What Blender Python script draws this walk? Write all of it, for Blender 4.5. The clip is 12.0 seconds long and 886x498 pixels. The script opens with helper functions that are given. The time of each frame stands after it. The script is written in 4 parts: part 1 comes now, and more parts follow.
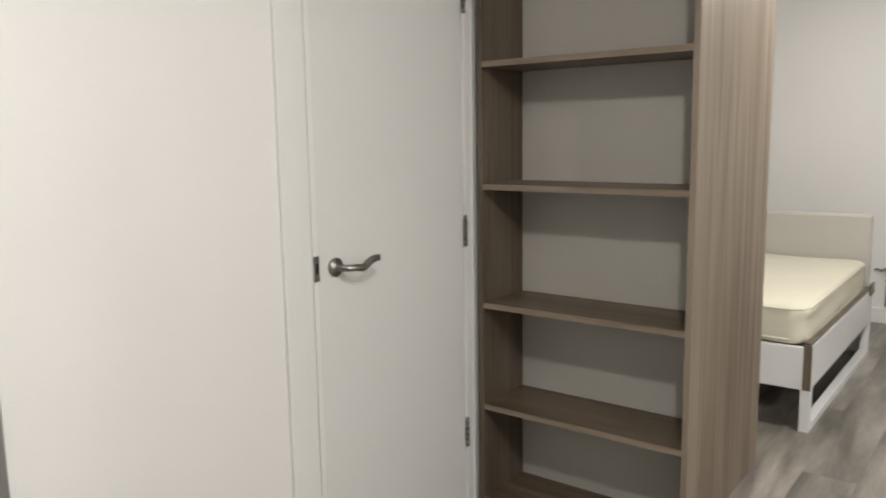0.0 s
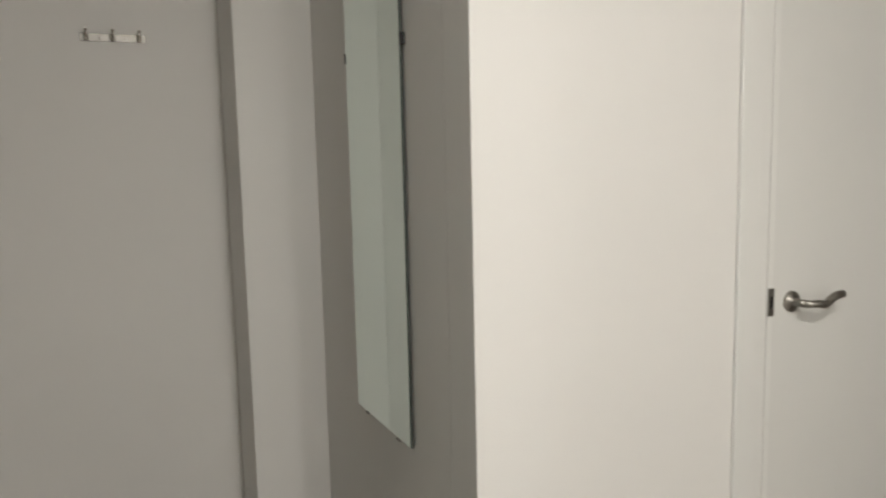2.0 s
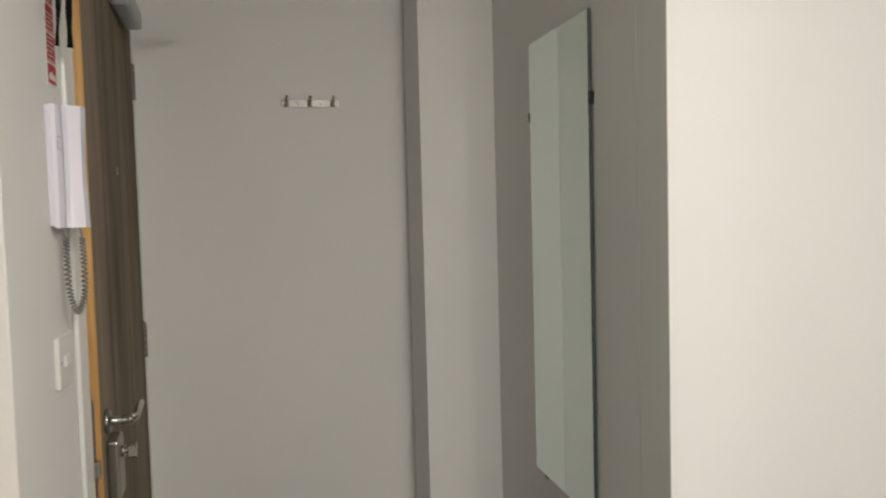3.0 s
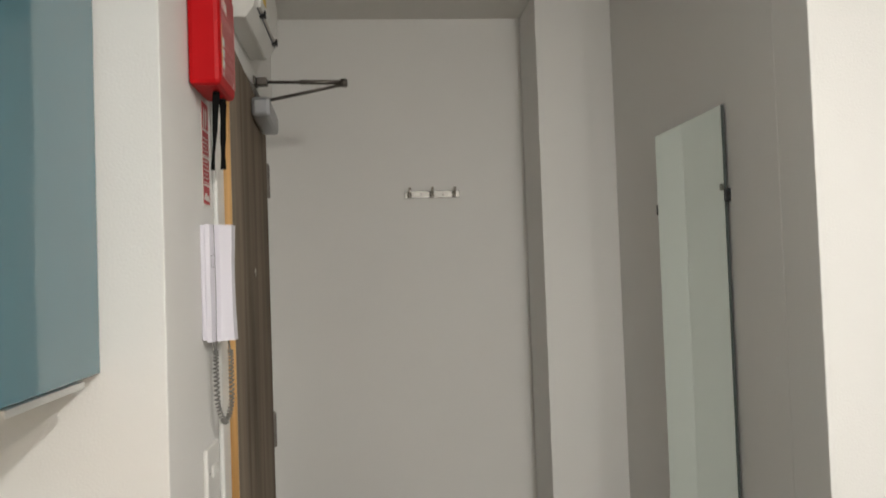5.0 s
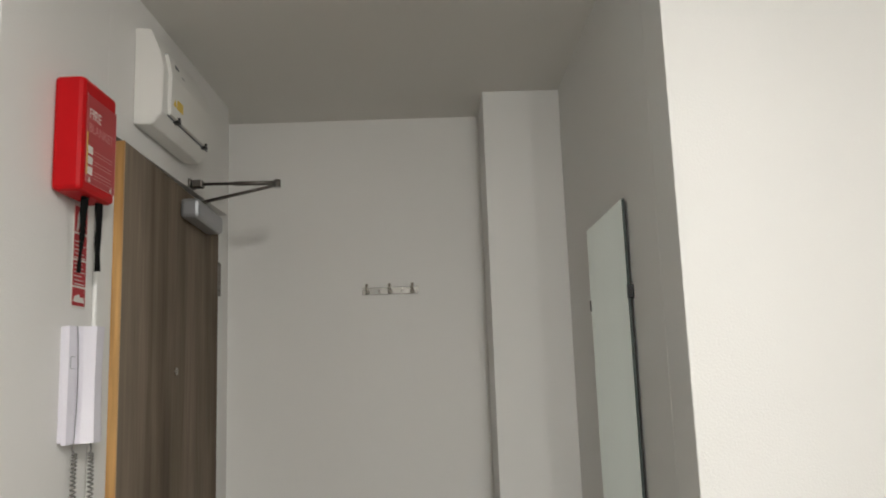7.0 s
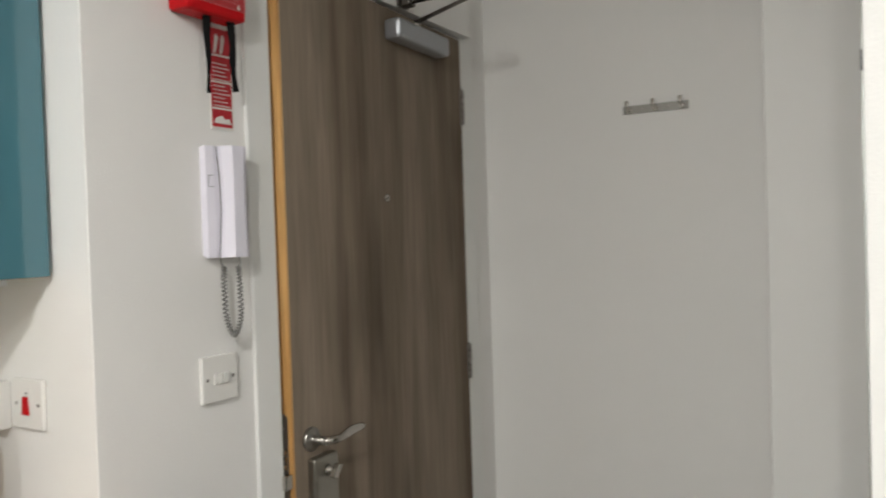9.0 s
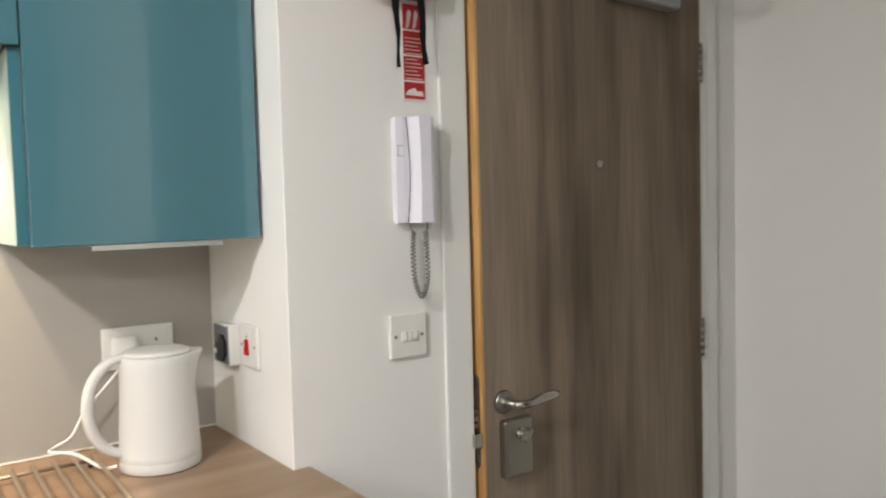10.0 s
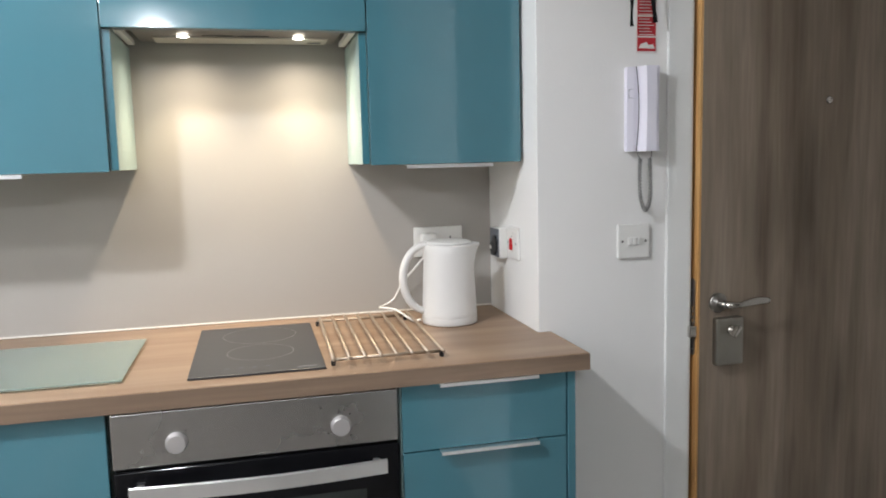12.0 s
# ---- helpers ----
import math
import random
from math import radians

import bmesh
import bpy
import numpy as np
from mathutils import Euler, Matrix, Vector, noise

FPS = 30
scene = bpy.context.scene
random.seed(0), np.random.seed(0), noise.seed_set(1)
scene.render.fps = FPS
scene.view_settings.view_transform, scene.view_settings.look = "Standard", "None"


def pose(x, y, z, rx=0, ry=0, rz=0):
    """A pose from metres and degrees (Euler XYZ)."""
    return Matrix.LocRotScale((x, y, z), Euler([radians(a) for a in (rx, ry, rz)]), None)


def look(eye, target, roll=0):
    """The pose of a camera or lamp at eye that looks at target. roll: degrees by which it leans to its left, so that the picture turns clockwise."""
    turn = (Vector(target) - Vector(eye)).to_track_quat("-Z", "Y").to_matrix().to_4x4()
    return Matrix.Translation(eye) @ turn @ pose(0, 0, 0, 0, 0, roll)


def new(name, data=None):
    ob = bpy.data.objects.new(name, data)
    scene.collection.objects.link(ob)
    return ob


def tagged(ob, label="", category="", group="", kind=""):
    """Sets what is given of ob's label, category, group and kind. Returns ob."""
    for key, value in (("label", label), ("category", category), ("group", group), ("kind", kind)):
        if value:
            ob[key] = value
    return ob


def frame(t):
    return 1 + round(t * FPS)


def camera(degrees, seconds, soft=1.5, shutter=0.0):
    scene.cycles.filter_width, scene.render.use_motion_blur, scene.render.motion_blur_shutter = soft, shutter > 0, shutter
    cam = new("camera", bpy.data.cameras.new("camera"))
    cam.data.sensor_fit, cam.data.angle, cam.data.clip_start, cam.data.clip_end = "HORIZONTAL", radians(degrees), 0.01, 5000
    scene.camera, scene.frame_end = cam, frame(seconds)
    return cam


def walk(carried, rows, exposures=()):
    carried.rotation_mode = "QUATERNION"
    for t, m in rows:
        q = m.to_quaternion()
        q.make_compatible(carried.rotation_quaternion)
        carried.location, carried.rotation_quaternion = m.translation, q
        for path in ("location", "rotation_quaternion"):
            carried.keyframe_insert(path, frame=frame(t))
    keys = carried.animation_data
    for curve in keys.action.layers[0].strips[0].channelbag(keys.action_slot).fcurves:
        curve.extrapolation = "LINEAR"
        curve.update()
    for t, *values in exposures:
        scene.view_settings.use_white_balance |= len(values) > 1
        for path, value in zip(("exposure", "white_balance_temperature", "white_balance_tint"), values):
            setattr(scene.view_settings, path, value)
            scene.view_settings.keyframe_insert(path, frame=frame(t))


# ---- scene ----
cam = camera(59.8, 12.0, soft=1.8, shutter=0.3)
PATH = [
    (0, (0.888, -1.365, 1.315), (2.456, -0.158, 1.023), -0.9),
    (0.5, (0.869, -1.326, 1.314), (2.298, 0.041, 1.018), -1.0),
    (1, (0.876, -1.292, 1.313), (2.115, 0.249, 1.017), -1.2),
    (1.5, (0.839, -1.246, 1.328), (1.881, 0.436, 1.034), -1.2),
    (2, (0.793, -1.2, 1.344), (1.627, 0.601, 1.098), -1.3),
    (2.5, (0.774, -1.17, 1.364), (1.391, 0.724, 1.194), -1.5),
    (3, (0.753, -1.159, 1.371), (1.197, 0.788, 1.26), -1.5),
    (3.2, (0.725, -1.164, 1.375), (1.124, 0.794, 1.278), -1.6),
    (4.8, (0.688, -1.139, 1.45), (0.884, 0.852, 1.465), -1.9),
    (5, (0.702, -1.141, 1.459), (0.884, 0.85, 1.519), -2.0),
    (5.5, (0.793, -1.168, 1.482), (0.94, 0.817, 1.68), -2.1),
    (6, (0.899, -1.216, 1.491), (1.009, 0.759, 1.789), -2.3),
    (6.5, (0.975, -1.224, 1.485), (1.047, 0.749, 1.803), -2.2),
    (6.7, (1.009, -1.198, 1.475), (1.066, 0.776, 1.793), -2.1),
    (8.3, (1.413, -0.887, 1.412), (0.89, 1.043, 1.476), -2.1),
    (8.5, (1.467, -0.865, 1.4), (0.8, 1.02, 1.423), -2.1),
    (9, (1.505, -0.762, 1.384), (0.485, 0.959, 1.342), -1.8),
    (9.5, (1.556, -0.669, 1.392), (0.203, 0.801, 1.32), -1.7),
    (10, (1.679, -0.595, 1.38), (0.075, 0.594, 1.272), -1.5),
    (10.5, (1.799, -0.548, 1.361), (0.016, 0.343, 1.2), -1.3),
    (11, (1.92, -0.57, 1.364), (0.05, 0.109, 1.159), -1.2),
    (11.5, (2.06, -0.632, 1.347), (0.155, -0.068, 1.122), -1.2),
    (12, (2.177, -0.673, 1.342), (0.246, -0.202, 1.112), -1.4),
]
# exposure and white balance along the walk
EXPO = [(0, -0.02, 6250, 9), (1.0, 0.0, 6450, 9), (1.5, -0.04, 6400, 8), (2.1, -0.11, 6430, 8), (3, -0.07, 6450, 8), (5, 0.03, 6350, 7.5), (6.5, 0.03, 6250, 7), (8.5, 0.06, 6150, 7), (9.5, 0.38, 6100, 7), (10.5, 0.32, 6250, 9), (11.1, 0.20, 5850, 8.5), (12, 0.24, 5650, 8.8)]

walk(cam, [(t, look(eye, target, roll)) for t, eye, target, roll in PATH], EXPO)

# world: only a faint grey beyond the closed rooms
world = bpy.data.worlds.new("world")
scene.world = world
world.use_nodes = True
world.node_tree.nodes["Background"].inputs[0].default_value = (0.5, 0.5, 0.5, 1)
world.node_tree.nodes["Background"].inputs[1].default_value = 0.05


def lamp(name, kind, where, power, size, color, spot=0):
    d = bpy.data.lights.new(name, kind)
    if kind == "AREA":
        d.shape, d.size = "DISK", size
    else:
        d.shadow_soft_size = size
    if kind == "SPOT":
        d.spot_size, d.spot_blend = radians(spot), 1.0
    d.energy, d.color = power, color
    ob = new(name, d)
    ob.matrix_world = pose(*where)
    return ob


# ceiling lamps and added fill lamps: a bulb that hangs a little below its rim, and the light thrown straight down
WARM = (1.0, 0.94, 0.87)
# Third is shifted over the bed to light that end; fourth is invented fill.
LAMPS = [(1.335, -1.36), (4.1, -1.27), (5.6, -0.75), (1.75, -3.0)]
BULB = [21, 29, 8, 22]
DOWN = [18, 22, 5, 17]
for (lx, ly), pb, pd in zip(LAMPS, BULB, DOWN):
    lamp("ceiling_or_fill_bulb", "POINT", (lx, ly, 2.212), pb, 0.035, WARM)
    lamp("ceiling_or_fill_light", "AREA", (lx, ly, 2.257), pd, 0.12, WARM)
HOOD_SPOTS = [(0.149, -0.821), (0.143, -0.541)]
for hx, hy in HOOD_SPOTS:
    lamp("hood_lamp_light", "SPOT", (hx, hy, 1.6485), 9.8, 0.012, (1.0, 0.75, 0.46), 98)
    lamp("hood_lamp_light", "SPOT", (hx, hy, 1.6480), 3.8, 0.010, (1.0, 0.78, 0.53), 160)


# ---- materials ----
def srgb(r, g, b):
    return tuple((c / 255) ** 2.2 for c in (r, g, b)) + (1,)


def mat(name, color, rough=0.5, metal=0.0, bump=0.0, scale=200.0, vary=0.05, big=3.0, coat=0.0, rvar=0.0, spec=0.5):
    """Paint, plastic or metal with fine relief and large soft stains."""
    m = bpy.data.materials.new(name)
    m.use_nodes = True
    nt = m.node_tree
    b = nt.nodes["Principled BSDF"]
    b.inputs["Roughness"].default_value = rough
    b.inputs["Metallic"].default_value = metal
    b.inputs["Coat Weight"].default_value = coat
    b.inputs["Specular IOR Level"].default_value = spec
    tc = nt.nodes.new("ShaderNodeTexCoord")
    n1 = nt.nodes.new("ShaderNodeTexNoise")
    n1.inputs["Scale"].default_value = big
    n1.inputs["Detail"].default_value = 5
    nt.links.new(tc.outputs["Object"], n1.inputs["Vector"])
    mix = nt.nodes.new("ShaderNodeMix")
    mix.data_type = "RGBA"
    mix.inputs[6].default_value = tuple(c * (1 - vary) for c in color[:3]) + (1,)
    mix.inputs[7].default_value = tuple(min(1, c * (1 + vary)) for c in color[:3]) + (1,)
    nt.links.new(n1.outputs["Fac"], mix.inputs[0])
    nt.links.new(mix.outputs[2], b.inputs["Base Color"])
    if rvar:
        mr = nt.nodes.new("ShaderNodeMapRange")
        mr.inputs["To Min"].default_value, mr.inputs["To Max"].default_value = rough - rvar, rough + rvar
        nt.links.new(n1.outputs["Fac"], mr.inputs["Value"])
        nt.links.new(mr.outputs[0], b.inputs["Roughness"])
    if bump:
        n2 = nt.nodes.new("ShaderNodeTexNoise")
        n2.inputs["Scale"].default_value = scale
        n2.inputs["Detail"].default_value = 3
        nt.links.new(tc.outputs["Object"], n2.inputs["Vector"])
        bp = nt.nodes.new("ShaderNodeBump")
        bp.inputs["Strength"].default_value = bump
        bp.inputs["Distance"].default_value = 0.002
        nt.links.new(n2.outputs["Fac"], bp.inputs["Height"])
        nt.links.new(bp.outputs[0], b.inputs["Normal"])
    return m


def wood(name, dark, mid, light, axis="z", rough=0.5, fine=60.0, coarse=7.0, stretch=0.05, knots=0.0, bump=0.05, coat=0.0, rand=0.0, contrast=1.0, fc=0.16):
    """Grain that runs along one axis: broad bands, thin streaks and a few knots."""
    m = bpy.data.materials.new(name)
    m.use_nodes = True
    nt = m.node_tree
    b = nt.nodes["Principled BSDF"]
    b.inputs["Roughness"].default_value = rough
    b.inputs["Coat Weight"].default_value = coat
    tc = nt.nodes.new("ShaderNodeTexCoord")
    mp = nt.nodes.new("ShaderNodeMapping")
    mp.inputs["Scale"].default_value = {"x": (stretch, 1, 1), "y": (1, stretch, 1), "z": (1, 1, stretch)}[axis]
    oi = nt.nodes.new("ShaderNodeObjectInfo")
    if rand:
        add = nt.nodes.new("ShaderNodeVectorMath")
        add.operation = "MULTIPLY_ADD"
        cmb = nt.nodes.new("ShaderNodeCombineXYZ")
        for i in range(3):
            nt.links.new(oi.outputs["Random"], cmb.inputs[i])
        add.inputs[1].default_value = (37, 53, 11)
        nt.links.new(cmb.outputs[0], add.inputs[0])
        nt.links.new(tc.outputs["Object"], add.inputs[2])
        nt.links.new(add.outputs[0], mp.inputs["Vector"])
    else:
        nt.links.new(tc.outputs["Object"], mp.inputs["Vector"])

    def nz(scale, detail, dist):
        n = nt.nodes.new("ShaderNodeTexNoise")
        n.inputs["Scale"].default_value, n.inputs["Detail"].default_value = scale, detail
        n.inputs["Distortion"].default_value = dist
        nt.links.new(mp.outputs[0], n.inputs["Vector"])
        return n

    a, c = nz(coarse, 4, 0.6), nz(fine, 6, 0.2)
    ra = nt.nodes.new("ShaderNodeValToRGB")
    e = ra.color_ramp.elements
    w = 0.16 / contrast
    e[0].position, e[0].color = 0.5 - w, dark
    e[1].position, e[1].color = 0.5 + w, light
    k = e.new(0.5)
    k.color = mid
    nt.links.new(a.outputs["Fac"], ra.inputs[0])
    mr = nt.nodes.new("ShaderNodeMapRange")
    mr.inputs["From Min"].default_value, mr.inputs["From Max"].default_value = 0.3, 0.7
    mr.inputs["To Min"].default_value, mr.inputs["To Max"].default_value = 1 - fc, 1 + fc
    nt.links.new(c.outputs["Fac"], mr.inputs["Value"])
    mul = nt.nodes.new("ShaderNodeVectorMath")
    mul.operation = "SCALE"
    nt.links.new(ra.outputs[0], mul.inputs[0])
    nt.links.new(mr.outputs[0], mul.inputs["Scale"])
    out = mul.outputs[0]
    if knots:
        kn = nt.nodes.new("ShaderNodeTexNoise")
        kn.inputs["Scale"].default_value = 3.2
        kn.inputs["Detail"].default_value = 1.5
        mk = nt.nodes.new("ShaderNodeMapping")
        mk.inputs["Scale"].default_value = {"x": (0.45, 1.3, 1.3), "y": (1.3, 0.45, 1.3), "z": (1.3, 1.3, 0.45)}[axis]
        nt.links.new(mp.inputs["Vector"].links[0].from_socket, mk.inputs["Vector"])
        nt.links.new(mk.outputs[0], kn.inputs["Vector"])
        kr = nt.nodes.new("ShaderNodeMapRange")
        kr.inputs["From Min"].default_value, kr.inputs["From Max"].default_value = 0.58, 0.74
        kr.inputs["To Min"].default_value, kr.inputs["To Max"].default_value = 1.0, 1 - knots
        nt.links.new(kn.outputs["Fac"], kr.inputs["Value"])
        m2 = nt.nodes.new("ShaderNodeVectorMath")
        m2.operation = "SCALE"
        nt.links.new(out, m2.inputs[0])
        nt.links.new(kr.outputs[0], m2.inputs["Scale"])
        out = m2.outputs[0]
    if rand:
        rr = nt.nodes.new("ShaderNodeMapRange")
        rr.inputs["To Min"].default_value, rr.inputs["To Max"].default_value = 1 - rand, 1 + rand
        nt.links.new(oi.outputs["Random"], rr.inputs["Value"])
        m3 = nt.nodes.new("ShaderNodeVectorMath")
        m3.operation = "SCALE"
        nt.links.new(out, m3.inputs[0])
        nt.links.new(rr.outputs[0], m3.inputs["Scale"])
        out = m3.outputs[0]
    nt.links.new(out, b.inputs["Base Color"])
    bp = nt.nodes.new("ShaderNodeBump")
    bp.inputs["Strength"].default_value, bp.inputs["Distance"].default_value = bump, 0.002
    nt.links.new(c.outputs["Fac"], bp.inputs["Height"])
    nt.links.new(bp.outputs[0], b.inputs["Normal"])
    return m


def glow(name, color, strength):
    m = bpy.data.materials.new(name)
    m.use_nodes = True
    b = m.node_tree.nodes["Principled BSDF"]
    b.inputs["Base Color"].default_value = color
    b.inputs["Emission Color"].default_value = color
    b.inputs["Emission Strength"].default_value = strength
    return m


M_WALL = mat("wall_paint", (0.80, 0.79, 0.77), 0.65, bump=0.25, scale=260, vary=0.02, big=2.0)
M_CEIL = mat("ceiling_paint", (0.78, 0.765, 0.73), 0.8, bump=0.15, scale=300, vary=0.02)
M_TRIM = mat("gloss_trim_paint", (0.78, 0.78, 0.76), 0.3, bump=0.05, scale=120, vary=0.02)
M_DOORW = mat("white_door_paint", (0.74, 0.74, 0.72), 0.38, bump=0.06, scale=150, vary=0.02)
M_SPLASH = mat("splashback_laminate", (0.385, 0.362, 0.328), 0.42, bump=0.03, scale=400, vary=0.03)
M_TEAL = mat("gloss_teal_lacquer", (0.066, 0.172, 0.212), 0.1, vary=0.02, coat=0.5, bump=0.02, scale=30)
M_TEALE = mat("teal_edging", (0.04, 0.15, 0.19), 0.3, vary=0.03)
M_CARC = mat("pale_carcass_melamine", (0.38, 0.49, 0.47), 0.35, vary=0.02)
M_STEEL = mat("brushed_steel", (0.47, 0.465, 0.46), 0.27, 1.0, vary=0.05, rvar=0.05)
M_STEEL.node_tree.nodes["Principled BSDF"].inputs["Anisotropic"].default_value = 0.6
M_ALU = mat("aluminium", (0.80, 0.80, 0.80), 0.38, 1.0, vary=0.04)
M_PANL = mat("pale_lamp_panel", (0.55, 0.52, 0.46), 0.4, vary=0.03)
M_HOODS = mat("grey_hood_enamel", (0.22, 0.205, 0.19), 0.4, 0.3, vary=0.05)
M_KNOB = mat("silver_knob", (0.50, 0.48, 0.47), 0.42, 0.7, vary=0.03)
M_WIRE = mat("brushed_wire", (0.50, 0.42, 0.335), 0.5, 1.0, vary=0.04)
M_LEVER = mat("brushed_nickel_lever", (0.33, 0.315, 0.29), 0.34, 1.0, vary=0.06, rvar=0.05)
M_KETTLE = mat("kettle_plastic", (0.68, 0.67, 0.65), 0.42, vary=0.015, big=8, bump=0.02, scale=90)
M_CHROME = mat("satin_nickel", (0.52, 0.49, 0.45), 0.22, 1.0, vary=0.05, rvar=0.04)
M_LOCK = mat("dull_nickel", (0.36, 0.34, 0.30), 0.36, 1.0, vary=0.06, rvar=0.04)
M_RAIL = mat("brushed_rail_steel", (0.27, 0.26, 0.24), 0.42, 1.0, vary=0.05)
M_HINGE = mat("hinge_steel", (0.30, 0.28, 0.26), 0.35, 1.0, vary=0.1, big=60)
M_ARM = mat("dark_steel_arm", (0.17, 0.155, 0.14), 0.35, 1.0, vary=0.1, big=40)
M_CLOSER = mat("silver_enamel", (0.36, 0.37, 0.39), 0.35, 0.6, vary=0.03)
M_BLACK = mat("black_plastic", (0.012, 0.012, 0.013), 0.35, vary=0.1)
M_GLASSB = mat("black_glass", (0.006, 0.006, 0.007), 0.08, vary=0.05, spec=0.18)
M_HOB = mat("ceramic_hob_glass", (0.035, 0.035, 0.038), 0.3, vary=0.05, big=3, rvar=0.03)
M_RING = mat("hob_print", (0.35, 0.35, 0.35), 0.4)
M_WPLAS = mat("white_plastic", (0.76, 0.75, 0.72), 0.3, vary=0.015, big=8)
M_INTER = mat("intercom_plastic", (0.74, 0.72, 0.80), 0.3, vary=0.015, big=8)
M_GREYP = mat("dark_grey_plastic", (0.13, 0.14, 0.16), 0.4)
M_RED = mat("red_plastic", (0.50, 0.005, 0.009), 0.45, vary=0.04, big=6, spec=0.15)
M_REDL = mat("red_label_print", (0.42, 0.015, 0.025), 0.5, vary=0.06, big=30)
M_CASEL = mat("faded_case_label", (0.42, 0.030, 0.036), 0.3, vary=0.08, big=20)
M_PALER = mat("pale_red_film", (0.55, 0.22, 0.22), 0.3)
M_PAPER = mat("white_print", (0.72, 0.70, 0.66), 0.5)
M_YEL = mat("yellow_label", (0.70, 0.50, 0.08), 0.5)
M_CORD = mat("black_cord", (0.007, 0.007, 0.007), 0.9, bump=0.3, scale=900, spec=0.1)
M_COIL = mat("grey_coiled_cord", (0.20, 0.195, 0.185), 0.3, spec=0.6)
M_SEAL = mat("white_sealant", (0.75, 0.72, 0.66), 0.4)
M_MATT = mat("mattress_cover", (0.63, 0.605, 0.49), 0.9, bump=0.5, scale=28, vary=0.05, big=5)
M_BEDW = mat("white_bed_panel", (0.74, 0.74, 0.74), 0.35, vary=0.02)
M_HEAD = mat("pale_headboard", (0.47, 0.455, 0.41), 0.5, vary=0.03)
# Near-black that stands for the shade in gaps and holes.
M_DARK = mat("gap_shade_black", (0.02, 0.02, 0.02), 0.8)
M_BACK = mat("bookcase_back_board", (0.46, 0.435, 0.395), 0.6, vary=0.03)
M_WAX = mat("oven_window", (0.03, 0.034, 0.032), 0.06, vary=0.05, spec=0.3)
# Darker copy of the panel laminate: shade inside the bookcase is in the colour.
M_SHELF = wood("shaded_grey_oak_shelf", (0.078, 0.054, 0.032, 1), (0.118, 0.086, 0.055, 1), (0.165, 0.124, 0.084, 1), "y", 0.45, 90, 14, 0.05, contrast=0.9)
M_PANEL = wood("grey_oak_laminate_panel", (0.125, 0.095, 0.066, 1), (0.178, 0.139, 0.102, 1), (0.240, 0.193, 0.148, 1), "z", 0.45, 70, 15, 0.045, bump=0.01, contrast=1.15, fc=0.10, knots=0.2)
# Inner side, darkened for shade likewise; also the bed trim's own brown.
M_PANELD = wood("shaded_oak_side_and_bed_trim", (0.070, 0.052, 0.034, 1), (0.102, 0.078, 0.054, 1), (0.135, 0.105, 0.076, 1), "z", 0.45, 90, 13, 0.045)
M_DOOR = wood("dark_grey_oak_veneer", (0.142, 0.109, 0.079, 1), (0.212, 0.168, 0.126, 1), (0.278, 0.227, 0.175, 1), "z", 0.8, 75, 7.0, 0.07, knots=0.5, contrast=0.9, fc=0.12, bump=0.03)
M_DOOR.node_tree.nodes["Principled BSDF"].inputs["Specular IOR Level"].default_value = 0.1
# Shelf edging made paler: the edge highlight is in its colour.
M_BAND = wood("shelf_edging_highlight", (0.17, 0.13, 0.09, 1), (0.22, 0.17, 0.125, 1), (0.27, 0.215, 0.16, 1), "y", 0.45, 90, 14, 0.05)
M_LIP = wood("oak_lipping", (0.42, 0.22, 0.07, 1), (0.52, 0.29, 0.10, 1), (0.60, 0.36, 0.14, 1), "z", 0.4, 120, 20, 0.05)
M_TOP = wood("beech_block_worktop", (0.235, 0.152, 0.096, 1), (0.295, 0.202, 0.133, 1), (0.355, 0.255, 0.174, 1), "y", 0.38, 60, 12, 0.10, contrast=0.8, fc=0.07, bump=0.02)
M_TOP.node_tree.nodes["Principled BSDF"].inputs["Specular IOR Level"].default_value = 0.32
# Worktop wood again, darkened: the shade on its front edge is in the colour.
M_TOP_SHADE = wood("worktop_front_shaded", (0.155, 0.106, 0.070, 1), (0.195, 0.136, 0.092, 1), (0.235, 0.168, 0.117, 1), "y", 0.42, 70, 10, 0.06, contrast=0.9)
M_FLOOR = wood("grey_oak_floor", (0.085, 0.075, 0.064, 1), (0.195, 0.176, 0.152, 1), (0.30, 0.275, 0.24, 1), "x", 0.33, 45, 6, 0.18, knots=0.6, rand=0.08, contrast=1.0)

M_MIRROR = bpy.data.materials.new("mirror_silver")
M_MIRROR.use_nodes = True
M_MIRROR.node_tree.nodes["Principled BSDF"].inputs["Base Color"].default_value = (0.74, 0.82, 0.78, 1)
M_MIRROR.node_tree.nodes["Principled BSDF"].inputs["Metallic"].default_value = 1
M_MIRROR.node_tree.nodes["Principled BSDF"].inputs["Roughness"].default_value = 0.02
M_MIRRORBACK = mat("mirror_backing", (0.05, 0.065, 0.06), 0.7)
M_GBOARD = bpy.data.materials.new("frosted_glass")
M_GBOARD.use_nodes = True
_g = M_GBOARD.node_tree.nodes["Principled BSDF"]
_g.inputs["Base Color"].default_value = (0.72, 0.85, 0.78, 1)
_g.inputs["Roughness"].default_value = 0.1
_g.inputs["Transmission Weight"].default_value = 0.82
M_DIFF = glow("lamp_diffuser", (1.0, 0.93, 0.82, 1), 4.0)
M_SPOT = glow("hood_spot_lens", (1.0, 0.88, 0.68, 1), 9.0)


